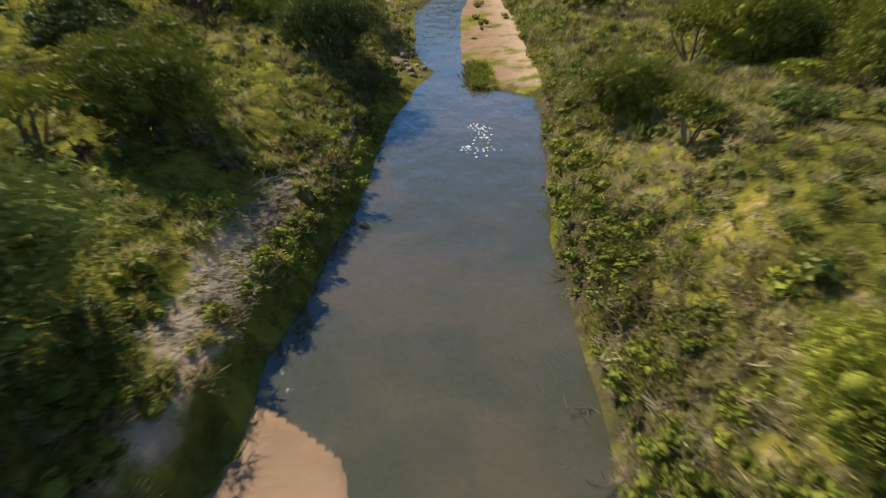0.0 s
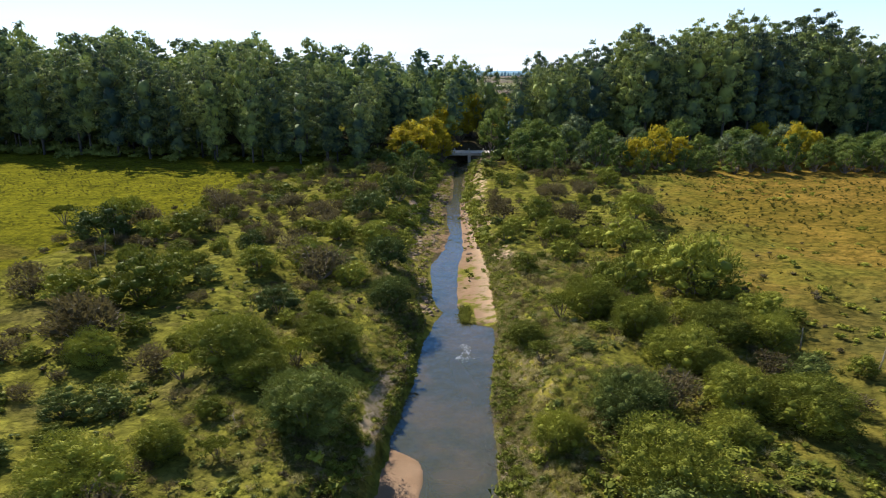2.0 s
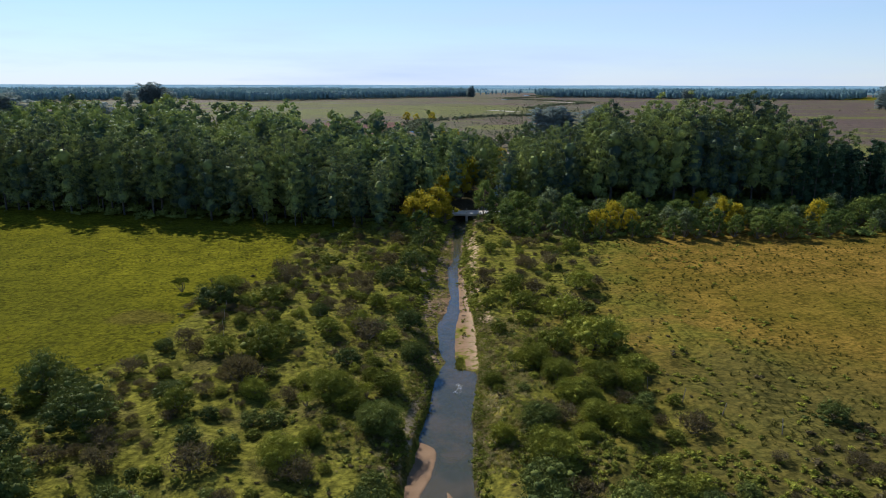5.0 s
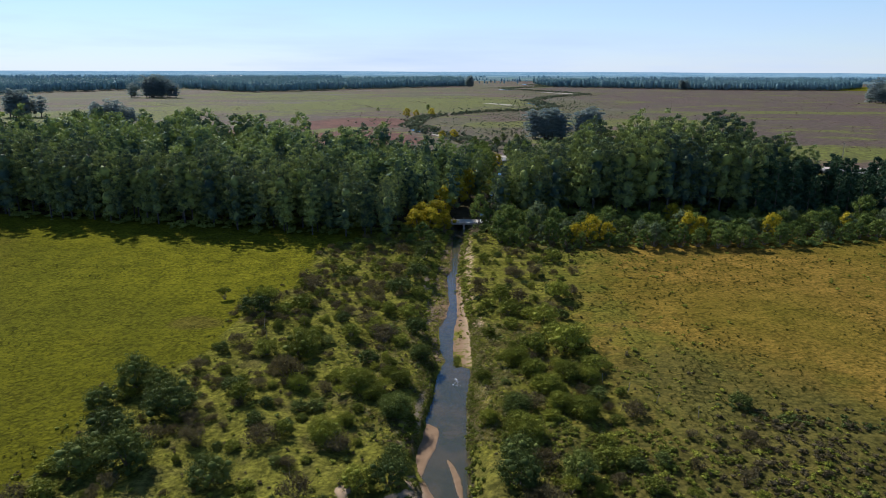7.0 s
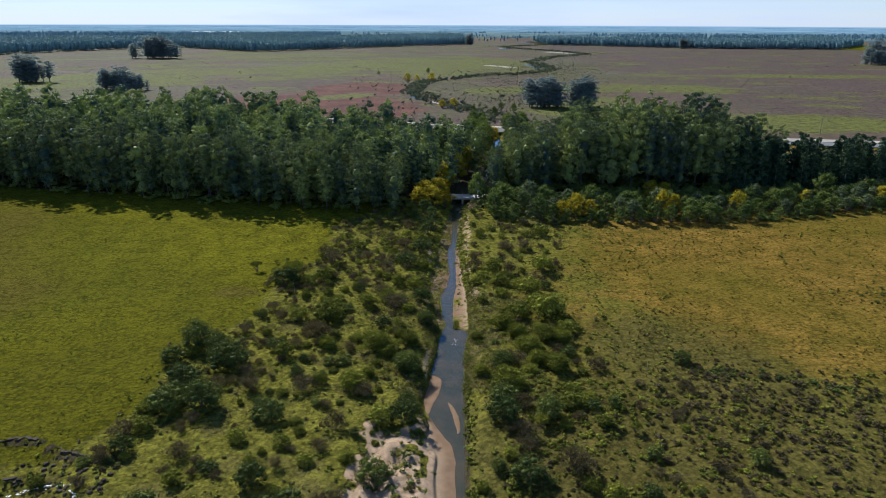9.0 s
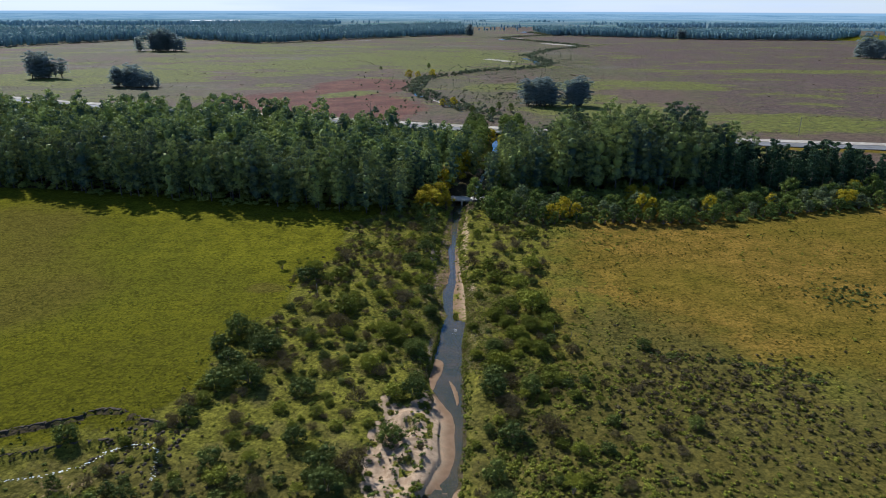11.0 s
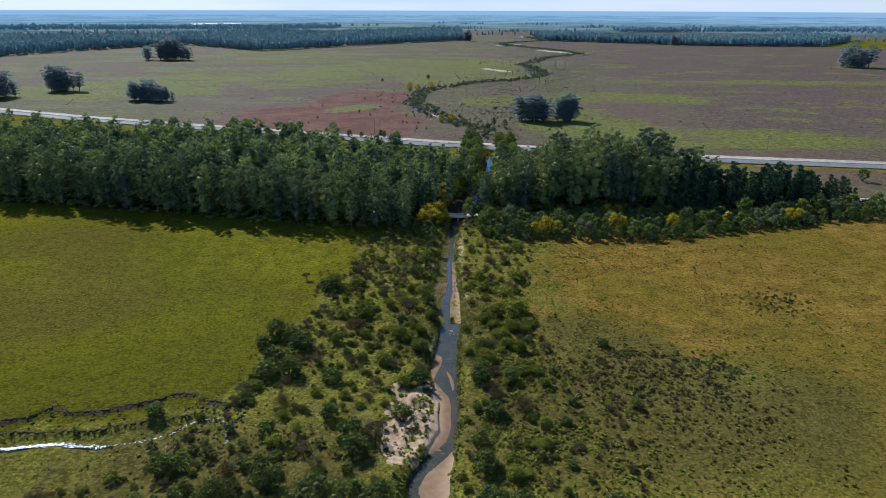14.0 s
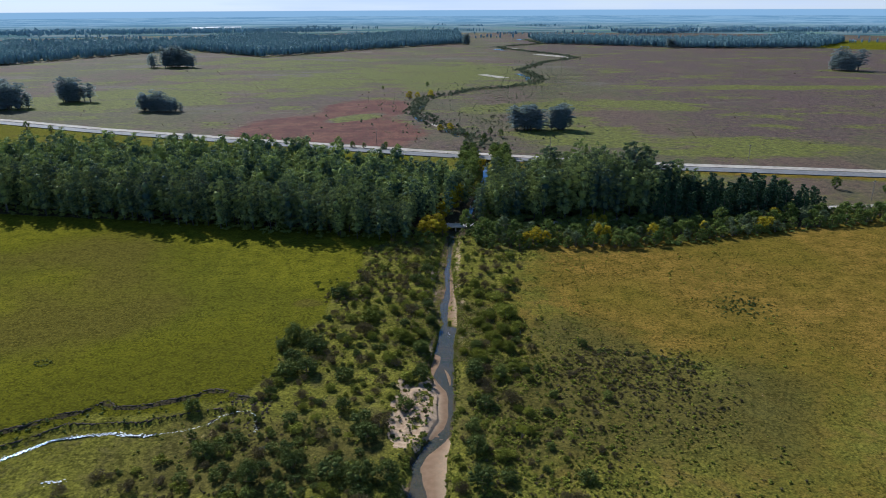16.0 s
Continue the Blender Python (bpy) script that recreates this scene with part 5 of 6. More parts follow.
scatter("straw_clumps", STRAW_CUSHION, scaled(strew(1250, 19, (-14, 16, 0, 36), bank_side), 0.30), GRASS_STRAW, "bleached clumps of dry grass on the creek bank", "grass")
scatter("brown_herbs", STRAW_CUSHION, scaled(strew(420, 20, (-16, 18, 0, 40), lambda x, y: off_water(x, y, 0.4) * (0.1 + 0.9 * patchy(x, y, 0.7, 38)) * np.exp(-np.abs(x) / 12)), 0.42), LEAF_DRY, "low brown herbs among the bank grass", "herbs")
scatter("green_herbs", STRAW_CUSHION, scaled(strew(1100, 21, (-16, 18, 0, 40), lambda x, y: off_water(x, y, 0.3) * (0.2 + 0.8 * patchy(x, y, 0.8, 39)) * np.exp(-np.abs(x) / 12)), 0.34), GRASS_GREEN, "rough olive herbs among the bank grass", "herbs")


def strip_spots(n, seed, line, wide):
    """Spots strewn along a line of (x, y)."""
    q = np.random.default_rng(seed)
    P = np.array(line, float)
    k = q.uniform(0, len(P) - 1, n)
    return [(float(np.interp(a, range(len(P)), P[:, 0]) + q.normal() * wide), float(np.interp(a, range(len(P)), P[:, 1]) + q.normal() * wide), float(q.lognormal(0, 0.3))) for a in k]


def stalk_mat(seed, n=46):
    """A flat tangle of dead stalks and thin roots, radius 1."""
    q = np.random.default_rng(seed)
    a, b = q.uniform(0, 6.28, n), q.uniform(0, 6.28, n)
    root = np.stack([0.8 * np.sqrt(q.uniform(0, 1, n)) * np.cos(a), 0.8 * np.sqrt(q.uniform(0, 1, n)) * np.sin(a), q.uniform(0.02, 0.22, n)], 1)
    way = np.stack([np.cos(b), np.sin(b), q.normal(0, 0.22, n)], 1) * q.uniform(0.35, 0.9, (n, 1))
    side = np.stack([-np.sin(b), np.cos(b), np.zeros(n)], 1) * q.uniform(0.02, 0.045, (n, 1))
    return np.stack([root - side, root + side, root + way], 1).reshape(-1, 3), np.arange(3 * n).reshape(-1, 3)


STALKS = [stalk_mat(k) for k in (111, 112, 113)]
scatter("dead_stalks", STALKS, scaled(strip_spots(420, 24, [(-4.5, 7.4), (-4.3, 9.2), (-4.2, 11.2), (-3.95, 13.2)], 0.22), 0.15), BLEACHED, "bleached dead stalks and roots on the bare bank", "stalks")
scatter("dead_stalks", STALKS, scaled(strip_spots(380, 25, [(-3.6, 13.4), (-3.5, 16.0), (-3.3, 21.0)], 0.22), 0.14), BLEACHED, "bleached dead stalks and roots on the bare bank", "stalks")
scatter("dead_stalks", STALKS, scaled(strip_spots(900, 26, [(2.0, 2.5), (2.4, 5.0), (2.1, 8.0), (2.9, 12.0), (4.3, 14.5), (3.4, 19.0)], 0.75), 0.16), BLEACHED, "bleached mats of dead grass on the creek bank", "stalks")


def beach_spots(n, seed, y0, y1, side):
    """Spots on the bare shelf between the water and the foot of the bank."""
    q = np.random.default_rng(seed)
    y, k = q.uniform(y0, y1, n), q.uniform(0.15, 1.1, n)
    a, b = (table(LEFT_EDGE, y), table(LEFT_TOE, y)) if side < 0 else (table(RIGHT_EDGE, y), table(RIGHT_TOE, y))
    return [(float(u), float(v), float(w)) for u, v, w in zip(a + (b - a) * k, y, q.lognormal(0, 0.4, n))]


LUMPS = [lump(np.random.default_rng(k), np.array([0, 0, 0.15]), 0.8, 0.55) for k in (4, 5, 6)]
scatter("clay_clods", LUMPS, scaled(beach_spots(420, 34, 24, 92, -1) + beach_spots(120, 35, 40, 92, 1), 0.22), CLAY, "slumped brown clods along the foot of the bank", "earth")
scatter("shelf_grass", TUFTS, scaled(beach_spots(900, 36, 26, 92, -1), 0.22), GRASS_STRAW, "dry grass on the bare shelf beside the creek", "grass")
scatter("shelf_herbs", MOUNDS, scaled(beach_spots(150, 37, 26, 92, -1) + beach_spots(70, 38, 30, 92, 1), 0.28), LEAF_THORN, "low green herbs on the shelf beside the creek", "herbs")
scatter("bank_grass", TUFTS, scaled(strip_spots(420, 32, [(0.15, 21.6), (0.35, 23.0), (0.45, 25.6)], 0.2), 0.2), GRASS_GREEN, "green grass on a spit of sand in the creek", "grass")
scatter("badland_scrub", MOUNDS, scaled(strew(110, 27, (-14, 1, -35, -9), lambda x, y: off_water(x, y, 0.3) * blob(x, y, -6.5, -21, 6.5, 12, 0.4)), 0.5), LEAF_DARK, "dark green scrub on the eroded sand", "scrub")
scatter("rough_scrub", MOUNDS, scaled(strew(2300, 28, (5, 66, -58, 6), lambda x, y: np.exp(-np.maximum(x - 14, 0) / 16) * (0.2 + 0.8 * patchy(x, y, 0.3, 48))), 0.42), LEAF_THORN, "rough olive scrub between the bushes", "scrub")
scatter("rough_scrub", MOUNDS, scaled(strew(480, 29, (5, 70, -58, 12), lambda x, y: np.maximum(0.6 * np.exp(-np.maximum(x - 14, 0) / 16), blob(x, y, 42, -3, 16, 12, 0.5)) * patchy(x, y, 0.25, 49)), 0.42), LEAF_DRY, "brown dry scrub between the bushes", "scrub")
scatter("field_scrub", MOUNDS, scaled(strew(150, 30, (70, 98, 18, 44), lambda x, y: blob(x, y, 83, 31, 8, 8, 0.6)) + strip_spots(160, 31, [(32, 9.7), (35.6, 5.5), (42.9, 4.7), (48.8, 2.9), (54.9, -0.2), (58.9, -2.8)], 0.7), 0.42), LEAF_DARK, "dark scrub along an old line in the field", "scrub")


def waterside(n, seed, y0, y1):
    """Spots right along both edges of the water."""
    r = np.random.default_rng(seed)
    y = r.uniform(y0, y1, n)
    wob = 0.10 * wave(y, 0 * y, 1.1, 5)
    left = r.uniform(size=n) < 0.5
    x = np.where(left, np.minimum(table(LEFT_TOE, y), table(LEFT_EDGE, y)) + wob - np.abs(r.normal(0.0, 0.7, n)) - 0.10 - 0.5 * (y < 9), np.maximum(table(RIGHT_TOE, y), table(RIGHT_EDGE, y)) + 0.7 * wob + np.abs(r.normal(0.0, 0.7, n)) + 0.03)
    clear = bare_strip(x, y) < 0.5
    return list(zip(x[clear], y[clear], r.lognormal(0, 0.3, n)[clear]))


scatter("waterside_herbs", MOUNDS_FINE, scaled(waterside(1250, 7, 2, 46), 0.24), LEAF_THORN, "overhanging green herbs along the water", "herbs")
scatter("waterside_herbs", MOUNDS, scaled(waterside(500, 8, 40, 100), 0.5), LEAF_THORN, "overhanging green herbs along the water", "herbs")
scatter("waterside_herbs", MOUNDS, scaled(waterside(420, 9, -58, 4), 0.42), LEAF_THORN, "overhanging green herbs along the water", "herbs")
scatter("waterside_grass", TUFTS, scaled(waterside(2600, 10, 2, 46), 0.17), GRASS_STRAW, "pale grass hanging over the water's edge", "grass")

# a dark wallow in the pasture
ring = [(-96.5 + 1.9 * math.cos(a), 1.0 + 1.2 * math.sin(a), 0.8 + 0.3 * math.sin(5 * a)) for a in np.arange(0, 6.28, 0.35)]
scatter("reed_ring", MOUNDS, scaled(ring, 0.55), LEAF_DARK, "ring of dark rushes round a wet hollow in the pasture", "rushes")

# tussocks on the two fields
scatter("field_tussocks", TUFTS_BROAD, scaled(strew(5200, 11, (14, 150, -60, 104), lambda x, y: (x > table(SCRUB_RIGHT, y) - 12) * (y < table(HEDGE, x) - 3) * (0.15 + 0.85 * patchy(x, y, 0.12, 41)) * np.exp(-np.maximum(x - 20, 0) / 75)), 0.31), GRASS_FIELD, "dark grass tussocks on the dry field", "grass")
scatter("field_tussocks", TUFTS_BROAD, scaled(strew(7000, 12, (-170, -26, -60, 120), lambda x, y: (x < table(SCRUB_LEFT, y) + 6) * (y < 88 - 0.235 * (x + 27)) * (0.1 + 0.9 * patchy(x, y, 0.09, 42)) * np.exp(-np.maximum(-x - 30, 0) / 70)), 0.22), GRASS_FIELD, "small dark tussocks in the pasture", "grass")
scatter("field_scrub", MOUNDS, scaled(strew(480, 13, (17, 100, -60, 90), lambda x, y: (x > table(SCRUB_RIGHT, y) - 8) * (y < table(HEDGE, x) - 3) * patchy(x, y, 0.08, 43) * np.exp(-np.maximum(x - 20, 0) / 40)), 0.4), LEAF_THORN, "low olive scrub dotted over the dry field", "scrub")
scatter("field_scrub", MOUNDS, scaled(strew(420, 14, (24, 66, -32, 8), lambda x, y: blob(x, y, 42, -8, 17, 14, 0.6)), 0.5), LEAF_DRY, "brown dead scrub patch in the field", "scrub")
scatter("gully_scrub", MOUNDS, scaled(strew(60, 15, (-110, -40, -50, -6), lambda x, y: blob(y - table(GULLY, x), 0 * x, -2.5, 0, 3.5, 1, 0.6)), 0.5), LEAF_DARK, "dark scrub along the brow of the gully", "scrub")
scatter("forest_understory", MOUNDS, scaled(strew(1000, 16, (-250, 14, 92, 165), lambda x, y: blob(y - (95.0 - 0.235 * (x + 27)), 0 * x, 5, 0, 9, 1, 0.5) * off_water(x, y, 2.0)), 1.5), LEAF_DARK, "dark bushes under the edge of the wood", "undergrowth")
scatter("forest_understory", MOUNDS, scaled(strew(800, 17, (14, 125, 96, 150), lambda x, y: 1.0 * off_water(x, y, 2.0)), 2.4), LEAF_DARK, "dark bushes under the edge of the wood", "undergrowth")

scatter("hedge_understory", MOUNDS, scaled(strew(520, 18, (11, 285, 80, 145), lambda x, y: blob(y - table(HEDGE, x), 0 * x, -0.5, 0, 3.0, 1, 0.5)), 1.15), LEAF_HEDGE, "low leafy growth along the foot of the hedgerow", "undergrowth")

# ---- water and foam in the gully, foam in the creek ----
r = np.random.default_rng(4)
GULLY_RUN = along([(-110, -53), (-104, -48), (-95, -40.5), (-85, -33.2), (-79, -27.6), (-76.9, -26.8), (-68.4, -25.2), (-64, -26.0), (-60.4, -26.0), (-52, -23)], 0.8)
ribbon("gully_water", GULLY_RUN[:-9], 0.8, -1.17, WATER, "narrow run of water down the gully", "water")

ribbon("gully_pool", along([(-36.6, -32.3), (-35.6, -31.8), (-34.6, -31.2)], 0.5), 0.9, spot(-35.6, -31.8) + 0.06, WATER, "small pool of standing water among the clods", "water")


def discs(name, spots, level, label):
    """Uneven flat blots of foam: spots of (x, y, radius)."""
    pieces = []
    for x, y, q in spots:
        k, z = 7, spot(x, y) + 0.03 if level is None else level
        a = np.arange(k) * 2 * np.pi / k
        ring = np.stack([x + q * np.cos(a) * r.uniform(0.6, 1.4, k), y + q * np.sin(a) * r.uniform(0.5, 1.2, k), np.full(k, z + 0.004)], 1)
        pieces.append((np.concatenate([ring, [[x, y, z + 0.01 + min(q * 0.3, 0.08)]]]), np.array([(i, (i + 1) % k, k) for i in range(k)])))
    tagged(new(name, mesh(name, *merge(pieces), FOAM, True)), label, "foam", kind="stuff")


bright = [p for p in GULLY_RUN if not (-79.5 < p[0] < -76 or p[0] > -60)]
discs("gully_foam", [(p[0] + r.normal() * 0.3, p[1] + r.normal() * 0.3, r.uniform(0.06, 0.25)) for p in bright for _ in range(7)], -1.16, "broken white foam on the gully's water")
trickle = along([(-59.2, -25.6), (-55.4, -24.9), (-52.3, -23.4), (-49.5, -22.2), (-48.0, -19.4), (-44.9, -18.6), (-42.0, -19.0), (-39.7, -22.3), (-38.8, -26.9)], 0.8)
discs("gully_foam", [(p[0] + r.normal() * 0.2, p[1] + r.normal() * 0.2, r.uniform(0.05, 0.16)) for p in trickle for _ in range(4)], None, "thin broken foam on the trickle above the gully")
discs("puddle_foam", [(-71.7 + r.normal() * 1.1, -40 + r.normal() * 0.35, r.uniform(0.08, 0.25)) for _ in range(26)], -1.16, "pale puddle in the gully grass")


def scarp(line, top, foot, label):
    """A ragged little cliff of bare dark earth along a line of (x, y), facing downhill."""
    q = np.random.default_rng(len(line))
    P = along(line, 0.45) + q.normal(size=(len(along(line, 0.45)), 2)) * 0.16
    n = len(P)
    rows = []
    for k, (out, z) in enumerate(((0.25, top + 0.02), (0.0, top), (-0.22, (top + foot) / 2), (-0.5, foot))):
        wob = q.normal(size=n) * 0.09
        rows.append(np.stack([P[:, 0] + 0.15 * wob, P[:, 1] + out + wob, np.full(n, z) + (k == 2) * wob], 1))
    j = np.arange(n - 1)
    F = np.concatenate([np.stack([k * n + j, (k + 1) * n + j, (k + 1) * n + j + 1, k * n + j + 1], 1) for k in range(3)])
    tagged(new("earth_scarp", mesh("earth_scarp", np.concatenate(rows), F, EARTH)), label, "bank", kind="structure")


scarp(GULLY[1:], 0.0, -0.62, "ragged dark earth edge along the brow of the gully")
scarp(GULLY_STEP[1:], -0.55, -1.32, "dark earth step beside the gully's water")
clods = [(float(x + r.normal() * 0.4), float(y - 0.9 + r.normal() * 0.5), float(r.uniform(0.08, 0.30))) for line in (GULLY[1:], GULLY_STEP[2:]) for x, y in along(line, 1.1)]
clods += [(float(r.uniform(-50, -38)), float(r.uniform(-26, -14)), float(r.uniform(0.15, 0.5))) for _ in range(150)]
clods += [(float(r.uniform(-40, -30)), float(r.uniform(-34, -24)), float(r.uniform(0.12, 0.4))) for _ in range(60)]
scatter("earth_clods", [lump(np.random.default_rng(k), np.array([0, 0, 0.2]), 0.8, 0.6) for k in (1, 2, 3)], clods, EARTH, "slumped clods of dark earth and turf below the gully's edges", "earth")
scatter("rank_grass", TUFTS_BROAD, scaled([(x, y, 1.0) for x, y, _ in clods for _ in range(2)], 0.34), GRASS_FIELD, "rank dark grass hanging over the gully's edges", "grass")


def foam_patch():
    r = np.random.default_rng(3)
    pieces = []
    for cx, cy, s, n in ((0.15, 18.9, 0.17, 30), (0.22, 18.1, 0.17, 26), (0.10, 17.1, 0.22, 26), (-0.25, 17.3, 0.10, 12)):
        for _ in range(n):
            x, y, q = cx + r.normal() * s, cy + r.normal() * s * 1.3, r.uniform(0.012, 0.042)
            k = 6
            a = np.arange(k) * 2 * np.pi / k
            ring = np.stack([x + q * np.cos(a) * r.uniform(0.7, 1.3, k), y + q * np.sin(a) * r.uniform(0.7, 1.3, k), np.full(k, WATER_Z + 0.012)], 1)
            V = np.concatenate([ring, [[x, y, WATER_Z + 0.012 + q * 0.35]]])
            pieces.append((V, np.array([(i, (i + 1) % k, k) for i in range(k)])))
    tagged(new("foam", mesh("foam", *merge(pieces), FOAM, True)), "white foam and leaves drifting on the creek", "foam", kind="stuff")


foam_patch()

# ---- far course of the creek ----
far_line = along(FAR_CREEK, 10)
r = np.random.default_rng(15)
shrubs = [(float(x + r.normal() * 4.5), float(y + r.normal() * 4.5), float(r.uniform(1.2, 3.0))) for x, y in far_line if y > 250 for _ in range(11)]
shrubs += [(float(x + r.normal() * 32), float(y + r.normal() * 32), float(r.uniform(0.6, 1.6))) for x, y in far_line if y > 250 for _ in range(7)]
flood = r.uniform(0, 1, 2400) ** 1.3
shrubs += [(float(40 + 85 * f + a * (20 + 14 * f)), float(315 + 420 * f + b * 22), float(q)) for f, a, b, q in zip(flood, r.normal(size=2400), r.normal(size=2400), r.lognormal(-0.62, 0.4, 2400))]
scatter("creekside_bushes", [mound(s, 14, 0.45, 0.8, 1) for s in (91, 92, 93)], shrubs, LEAF_CREEK, "dark green bushes along the distant winding creek", "bushes")


def low_shrub(seed):
    """A low uneven shrub of a few sprays, radius 1."""
    q = np.random.default_rng(seed)
    return merge([lump(q, np.array([0, 0, 0.15]), 0.8, 0.40), leaves(q, unit(q.normal(size=(7, 3))) * [1.1, 1.1, 0.25] + [0, 0, 0.32], q.normal(size=(7, 3)) + [0, 0, 1], 0.5, 0.25)])


heath_xy = np.stack([r.uniform(-420, 560, 30000), 225 + 900 * r.uniform(0, 1, 30000) ** 1.5], 1)
heath_xy = heath_xy[(heath_xy[:, 1] > table(ROAD, heath_xy[:, 0]) + 16) & (r.uniform(size=30000) < 0.15 + 0.85 * patchy(heath_xy[:, 0], heath_xy[:, 1], 0.035, 47)) & (r.uniform(size=30000) > 0.9 * blob(heath_xy[:, 0], heath_xy[:, 1], -80, 350, 60, 80, 0.4))][:9000]
scatter("heath_bushes", [low_shrub(s) for s in (94, 95, 96)], [(float(a), float(b), float(c)) for (a, b), c in zip(heath_xy, r.lognormal(-1.10, 0.45, len(heath_xy)))], LEAF_HEATH, "scattered low brown shrubs on the heath", "bushes")
for line, w in (([(-17, 352), (-21, 372), (-24.5, 395), (-24, 413), (-16, 440)], 4.0), ([(8, 292), (4, 308), (-4, 330)], 3.0), ([(96, 640), (100, 680), (92, 720)], 7.0), ([(120, 1190), (105, 1215), (130, 1240)], 16.0), ([(255, 1390), (285, 1412)], 22.0), ([(190, 1600), (206, 1640)], 24.0)):
    ribbon("far_water", along(line, 5), w, 0.12, WATER, "glint of the distant creek", "water")
for line, w in (([(47, 712), (60, 690), (72, 668)], 13.0), ([(165, 1075), (190, 1030), (214, 992)], 22.0), ([(2, 318), (-8, 345)], 5.0), ([(250, 1420), (290, 1400)], 14.0), ([(100, 1228), (150, 1255)], 14.0), ([(-160, 1150), (-130, 1152)], 4.0)):
    ribbon("sand_flat", along(line, 5), w, 0.10, DIRT, "pale sand flat beside the distant creek", "sand")


# ---- the bridge ----
def box(x0, x1, y0, y1, z0, z1, bevel=0.04):
    bm = bmesh.new()
    bmesh.ops.create_cube(bm, size=1, matrix=Matrix.LocRotScale(((x0 + x1) / 2, (y0 + y1) / 2, (z0 + z1) / 2), None, (x1 - x0, y1 - y0, z1 - z0)))
    bmesh.ops.bevel(bm, geom=bm.edges[:], offset=bevel, segments=2, affect="EDGES")
    return bm


def shaped(name, bm, mat):
    me = bpy.data.meshes.new(name)
    bm.to_mesh(me)
    bm.free()
    me.materials.append(mat)
    return me


def bridge():
    ob = new("bridge")
    ob.matrix_world = pose(3.6, 106.4, 0, 0, 0, -1.0)
    part("deck", shaped("deck", box(-6.2, 9.6, -2.3, 2.3, -0.22, 0.14), CONCRETE), ob, "pale concrete bridge deck")
    for x in (-4.6, 4.6):
        part("abutment", shaped("abutment", box(x - 0.6, x + 0.6, -2.4, 2.4, -2.4, -0.31), CONCRETE), ob)
    part("pier", shaped("pier", box(-0.25, 0.25, -2.0, 2.0, -2.4, -0.31), CONCRETE), ob)
    for y in (-2.15, 2.15):
        kerb = part("parapet", shaped("parapet", box(-6.2, 9.6, y - 0.10, y + 0.10, 0.145, 0.24), CONCRETE), ob, "low pale parapet")
        for x in (-5.4, -2.7, 0.0, 2.7, 5.4, 8.1):
            part("post", shaped("post", box(x - 0.12, x + 0.12, y - 0.10, y + 0.10, 0.245, 0.62), CONCRETE), kerb)
    tagged(ob, "small concrete farm bridge with low parapets", "bridge")


bridge()


# ---- fence posts, poles, fallen branches ----
def fence_post():
    ob = new("fence_post")
    V, F = tube([(0, 0, -0.2), (0.01, 0, 0.6), (0.0, 0.02, 1.35), (0.0, 0.02, 1.42)], [0.04, 0.036, 0.032, 0.015], 7)
    part("stake", mesh("stake", V, F, WOOD, True), ob)
    return tagged(ob, "weathered wooden fence post in rough grass", "fence post", "old field fence")


post = fence_post()
post.matrix_world = pose(20.9, 12.2, spot(20.9, 12.2), 3, 8, 0)
r = np.random.default_rng(8)
for x, y in ((18.6, 15.4), (23.6, 9.6), (27.4, 6.4), (-28.9, 34), (-28.0, 31), (-29.6, 37.4), (-27.0, 28)):
    copy_thing(post, pose(x, y, spot(x, y), float(r.normal() * 5), float(r.normal() * 5), float(r.uniform(0, 360))))


def utility_pole():
    ob = new("utility_pole")
    part("pole", mesh("pole", *tube([(0, 0, -0.3), (0, 0, 4.5), (0, 0, 9.0)], [0.15, 0.13, 0.10], 8), WOOD, True), ob)
    part("crossarm", shaped("crossarm", box(-0.9, 0.9, -0.06, 0.06, 8.3, 8.45, 0.01), WOOD), ob)
    return tagged(ob, "plain wooden utility pole beside the highway", "utility pole", "poles by the highway")


first = utility_pole()
first.matrix_world = pose(164, 218, 0, 0, 0, -15)
for x, y in ((183, 139), (270, 196), (60, 240), (-42, 272)):
    copy_thing(first, pose(x, y, 0, 0, 0, -15))


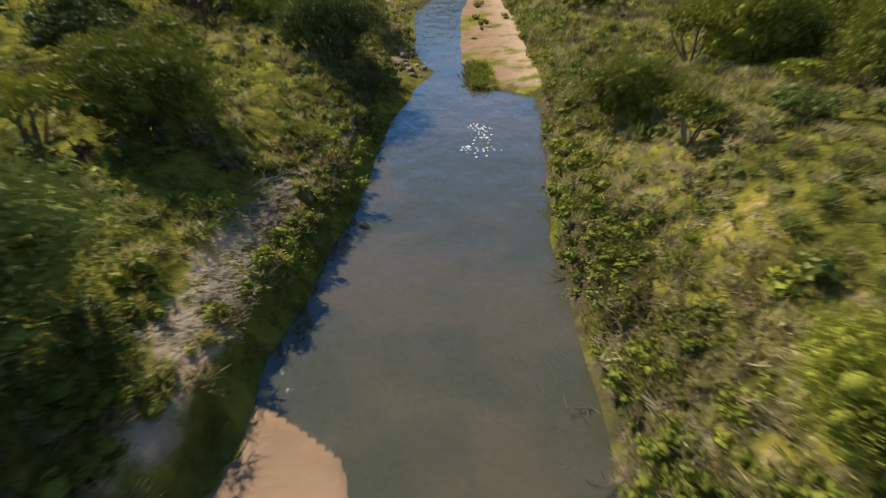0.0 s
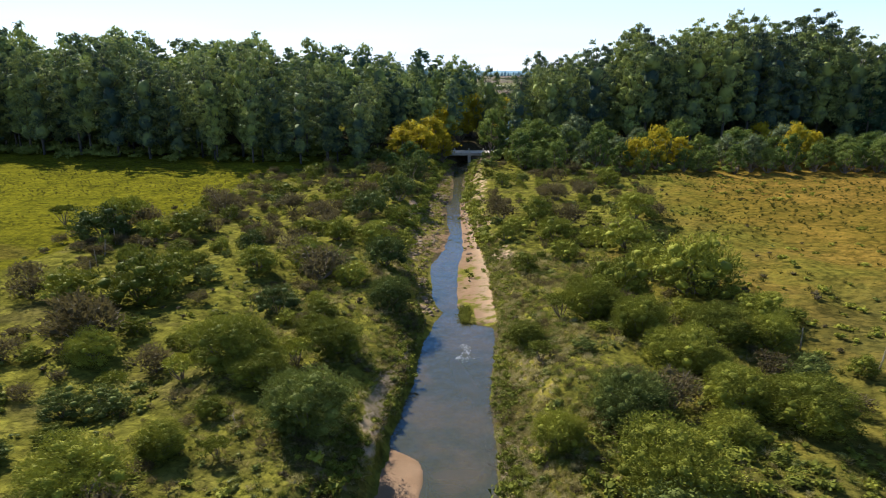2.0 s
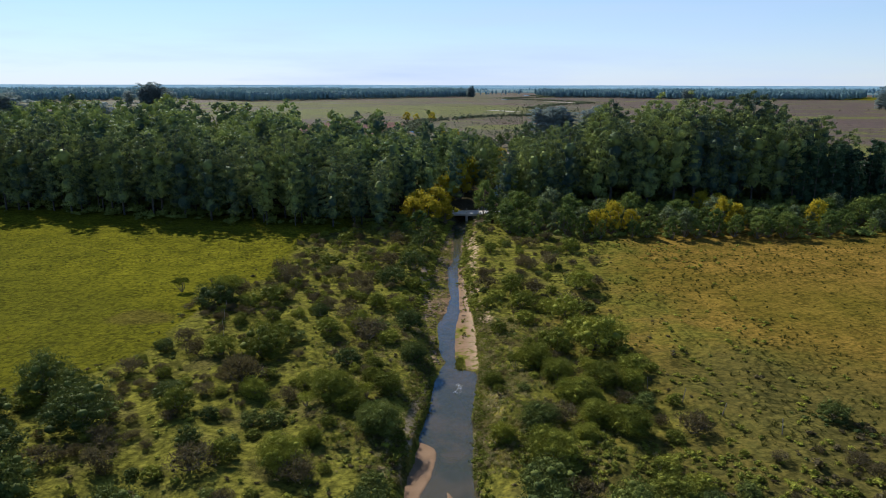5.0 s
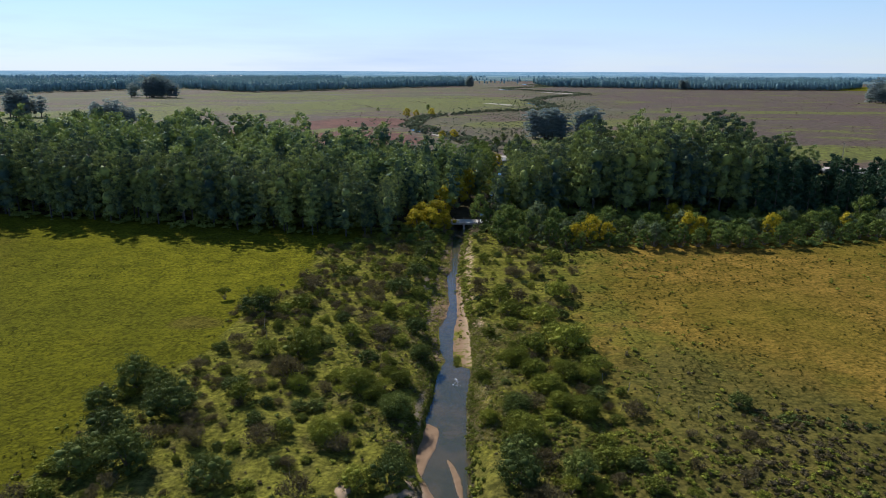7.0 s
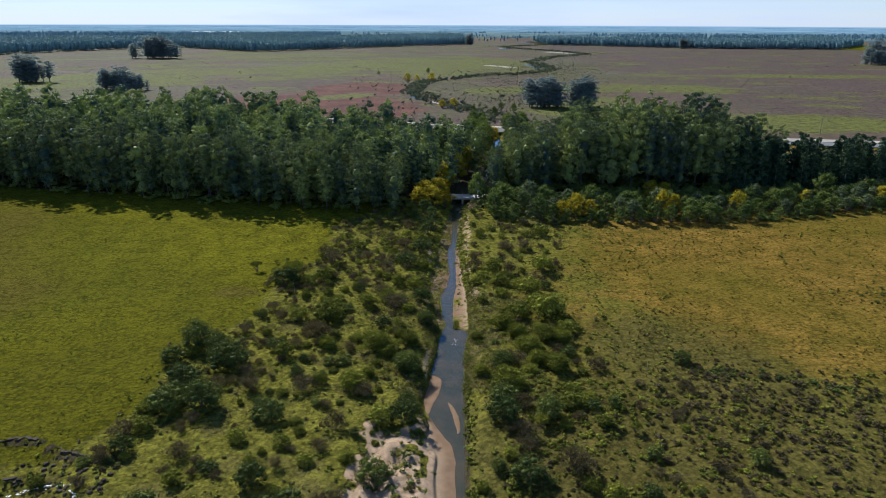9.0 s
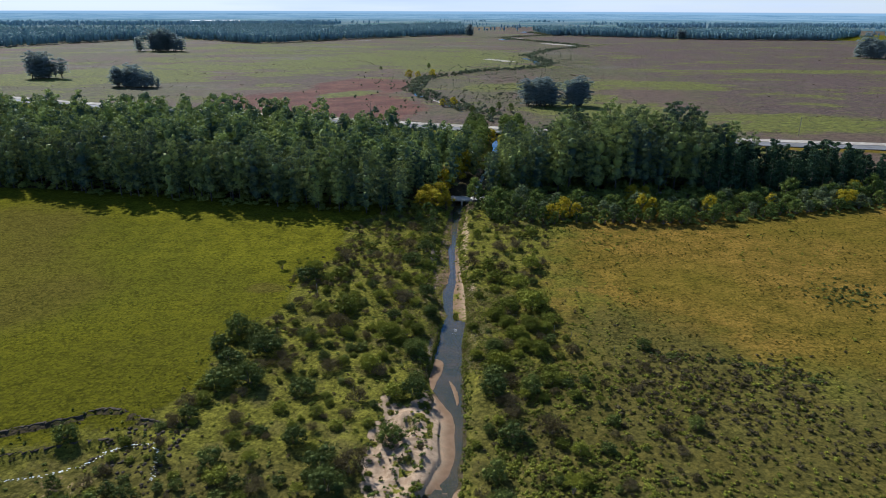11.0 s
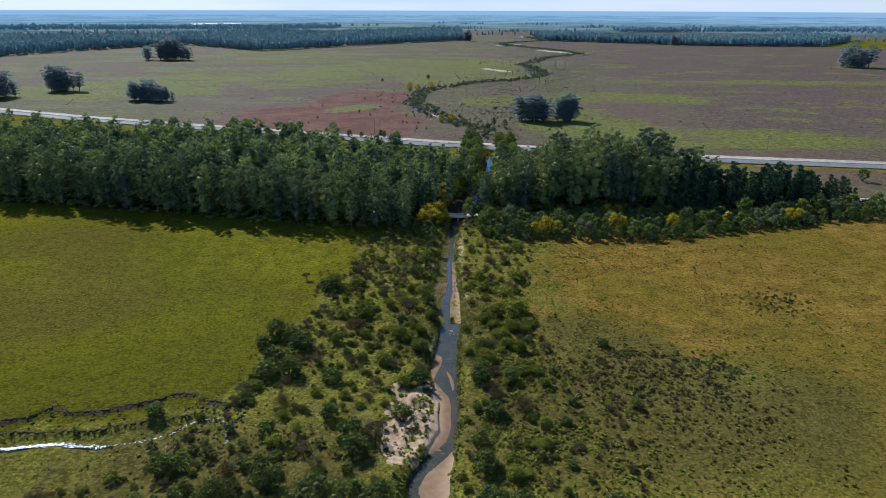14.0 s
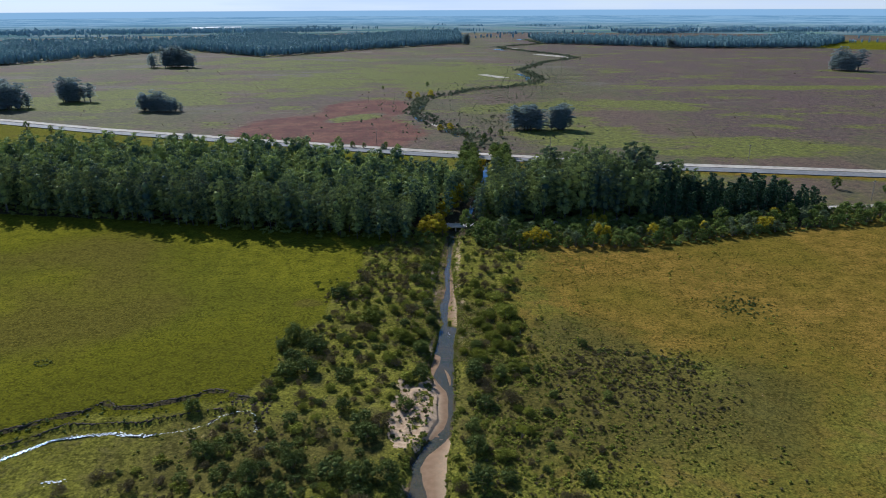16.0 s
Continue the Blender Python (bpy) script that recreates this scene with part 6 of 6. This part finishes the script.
def snag(x, y, turn, size):
    """A dead branch lying in the water's edge."""
    r = np.random.default_rng(int(abs(x * 100)))
    pieces = [limb(r, (0, 0, 0), (1.0, 0.1, 0.22), 0.035, 0.012, 0.1, 5, 5)]
    for s in (0.35, 0.55, 0.75, 0.9):
        a = np.array([s, 0.08 * s, 0.2 * s])
        pieces.append(limb(r, a, a + np.array([r.uniform(0.1, 0.4), r.uniform(-0.5, 0.5), r.uniform(0.05, 0.35)]), 0.016, 0.005, 0.1, 4, 4))
    ob = new("dead_branch", mesh("dead_branch", *merge(pieces), BARK, True))
    ob.matrix_world = Matrix.LocRotScale((x, y, max(spot(x, y), WATER_Z) - 0.03), Euler((0, 0, turn)), (size, size, size))
    tagged(ob, "bare dead branch lying at the water's edge", "branch", "dead branches")


for x, y, a, s in ((1.25, 7.3, 3.0, 0.5), (1.3, 6.2, 3.4, 0.55), (1.55, 12.6, 2.8, 0.45), (1.4, 10.9, 3.3, 0.4), (-4.6, 11.8, 0.6, 0.8), (-9.8, 6.6, 2.0, 1.0)):
    snag(x, y, a, s)


# ---- long pale sheds far out on the plain ----
def shed(x, y, turn, length):
    ob = new("farm_shed")
    part("wall", shaped("wall", box(-length / 2, length / 2, -9, 9, 0, 5, 0.1), CONCRETE), ob)
    bm = bmesh.new()
    V = [bm.verts.new(p) for k in (-length / 2 - 1, length / 2 + 1) for p in ((k, -10, 4.9), (k, 10, 4.9), (k, 0, 8.5))]
    for f in ((0, 2, 1), (3, 4, 5), (0, 3, 5, 2), (1, 2, 5, 4), (0, 1, 4, 3)):
        bm.faces.new([V[i] for i in f])
    part("roof", shaped("roof", bm, METAL), ob)
    ob.matrix_world = pose(x, y, 1.2, 0, 0, turn)
    tagged(ob, "long pale farm shed on the far plain", "shed", "far sheds")


for x, y, a, n in ((-900, 2460, 12, 40), (-868, 2540, 15, 55), (-800, 2560, 12, 60)):
    shed(x, y, a, n)


# scrub along the creek behind the flight
r = np.random.default_rng(33)
back = [(float(x), float(y), float(q)) for x, y, q in zip(r.normal(0, 1, 260), r.uniform(-195, -56, 260), r.uniform(0.6, 2.2, 260))]
back = [(float(table(LEFT_TOE, y)) - 2.5 - abs(x) * 14 if i % 2 else float(table(RIGHT_TOE, y)) + 2.5 + abs(x) * 14, y, q) for i, (x, y, q) in enumerate(back)]
scatter("creekside_scrub", MOUNDS, back, LEAF_THORN, "olive scrub along the creek's lower course", "scrub")
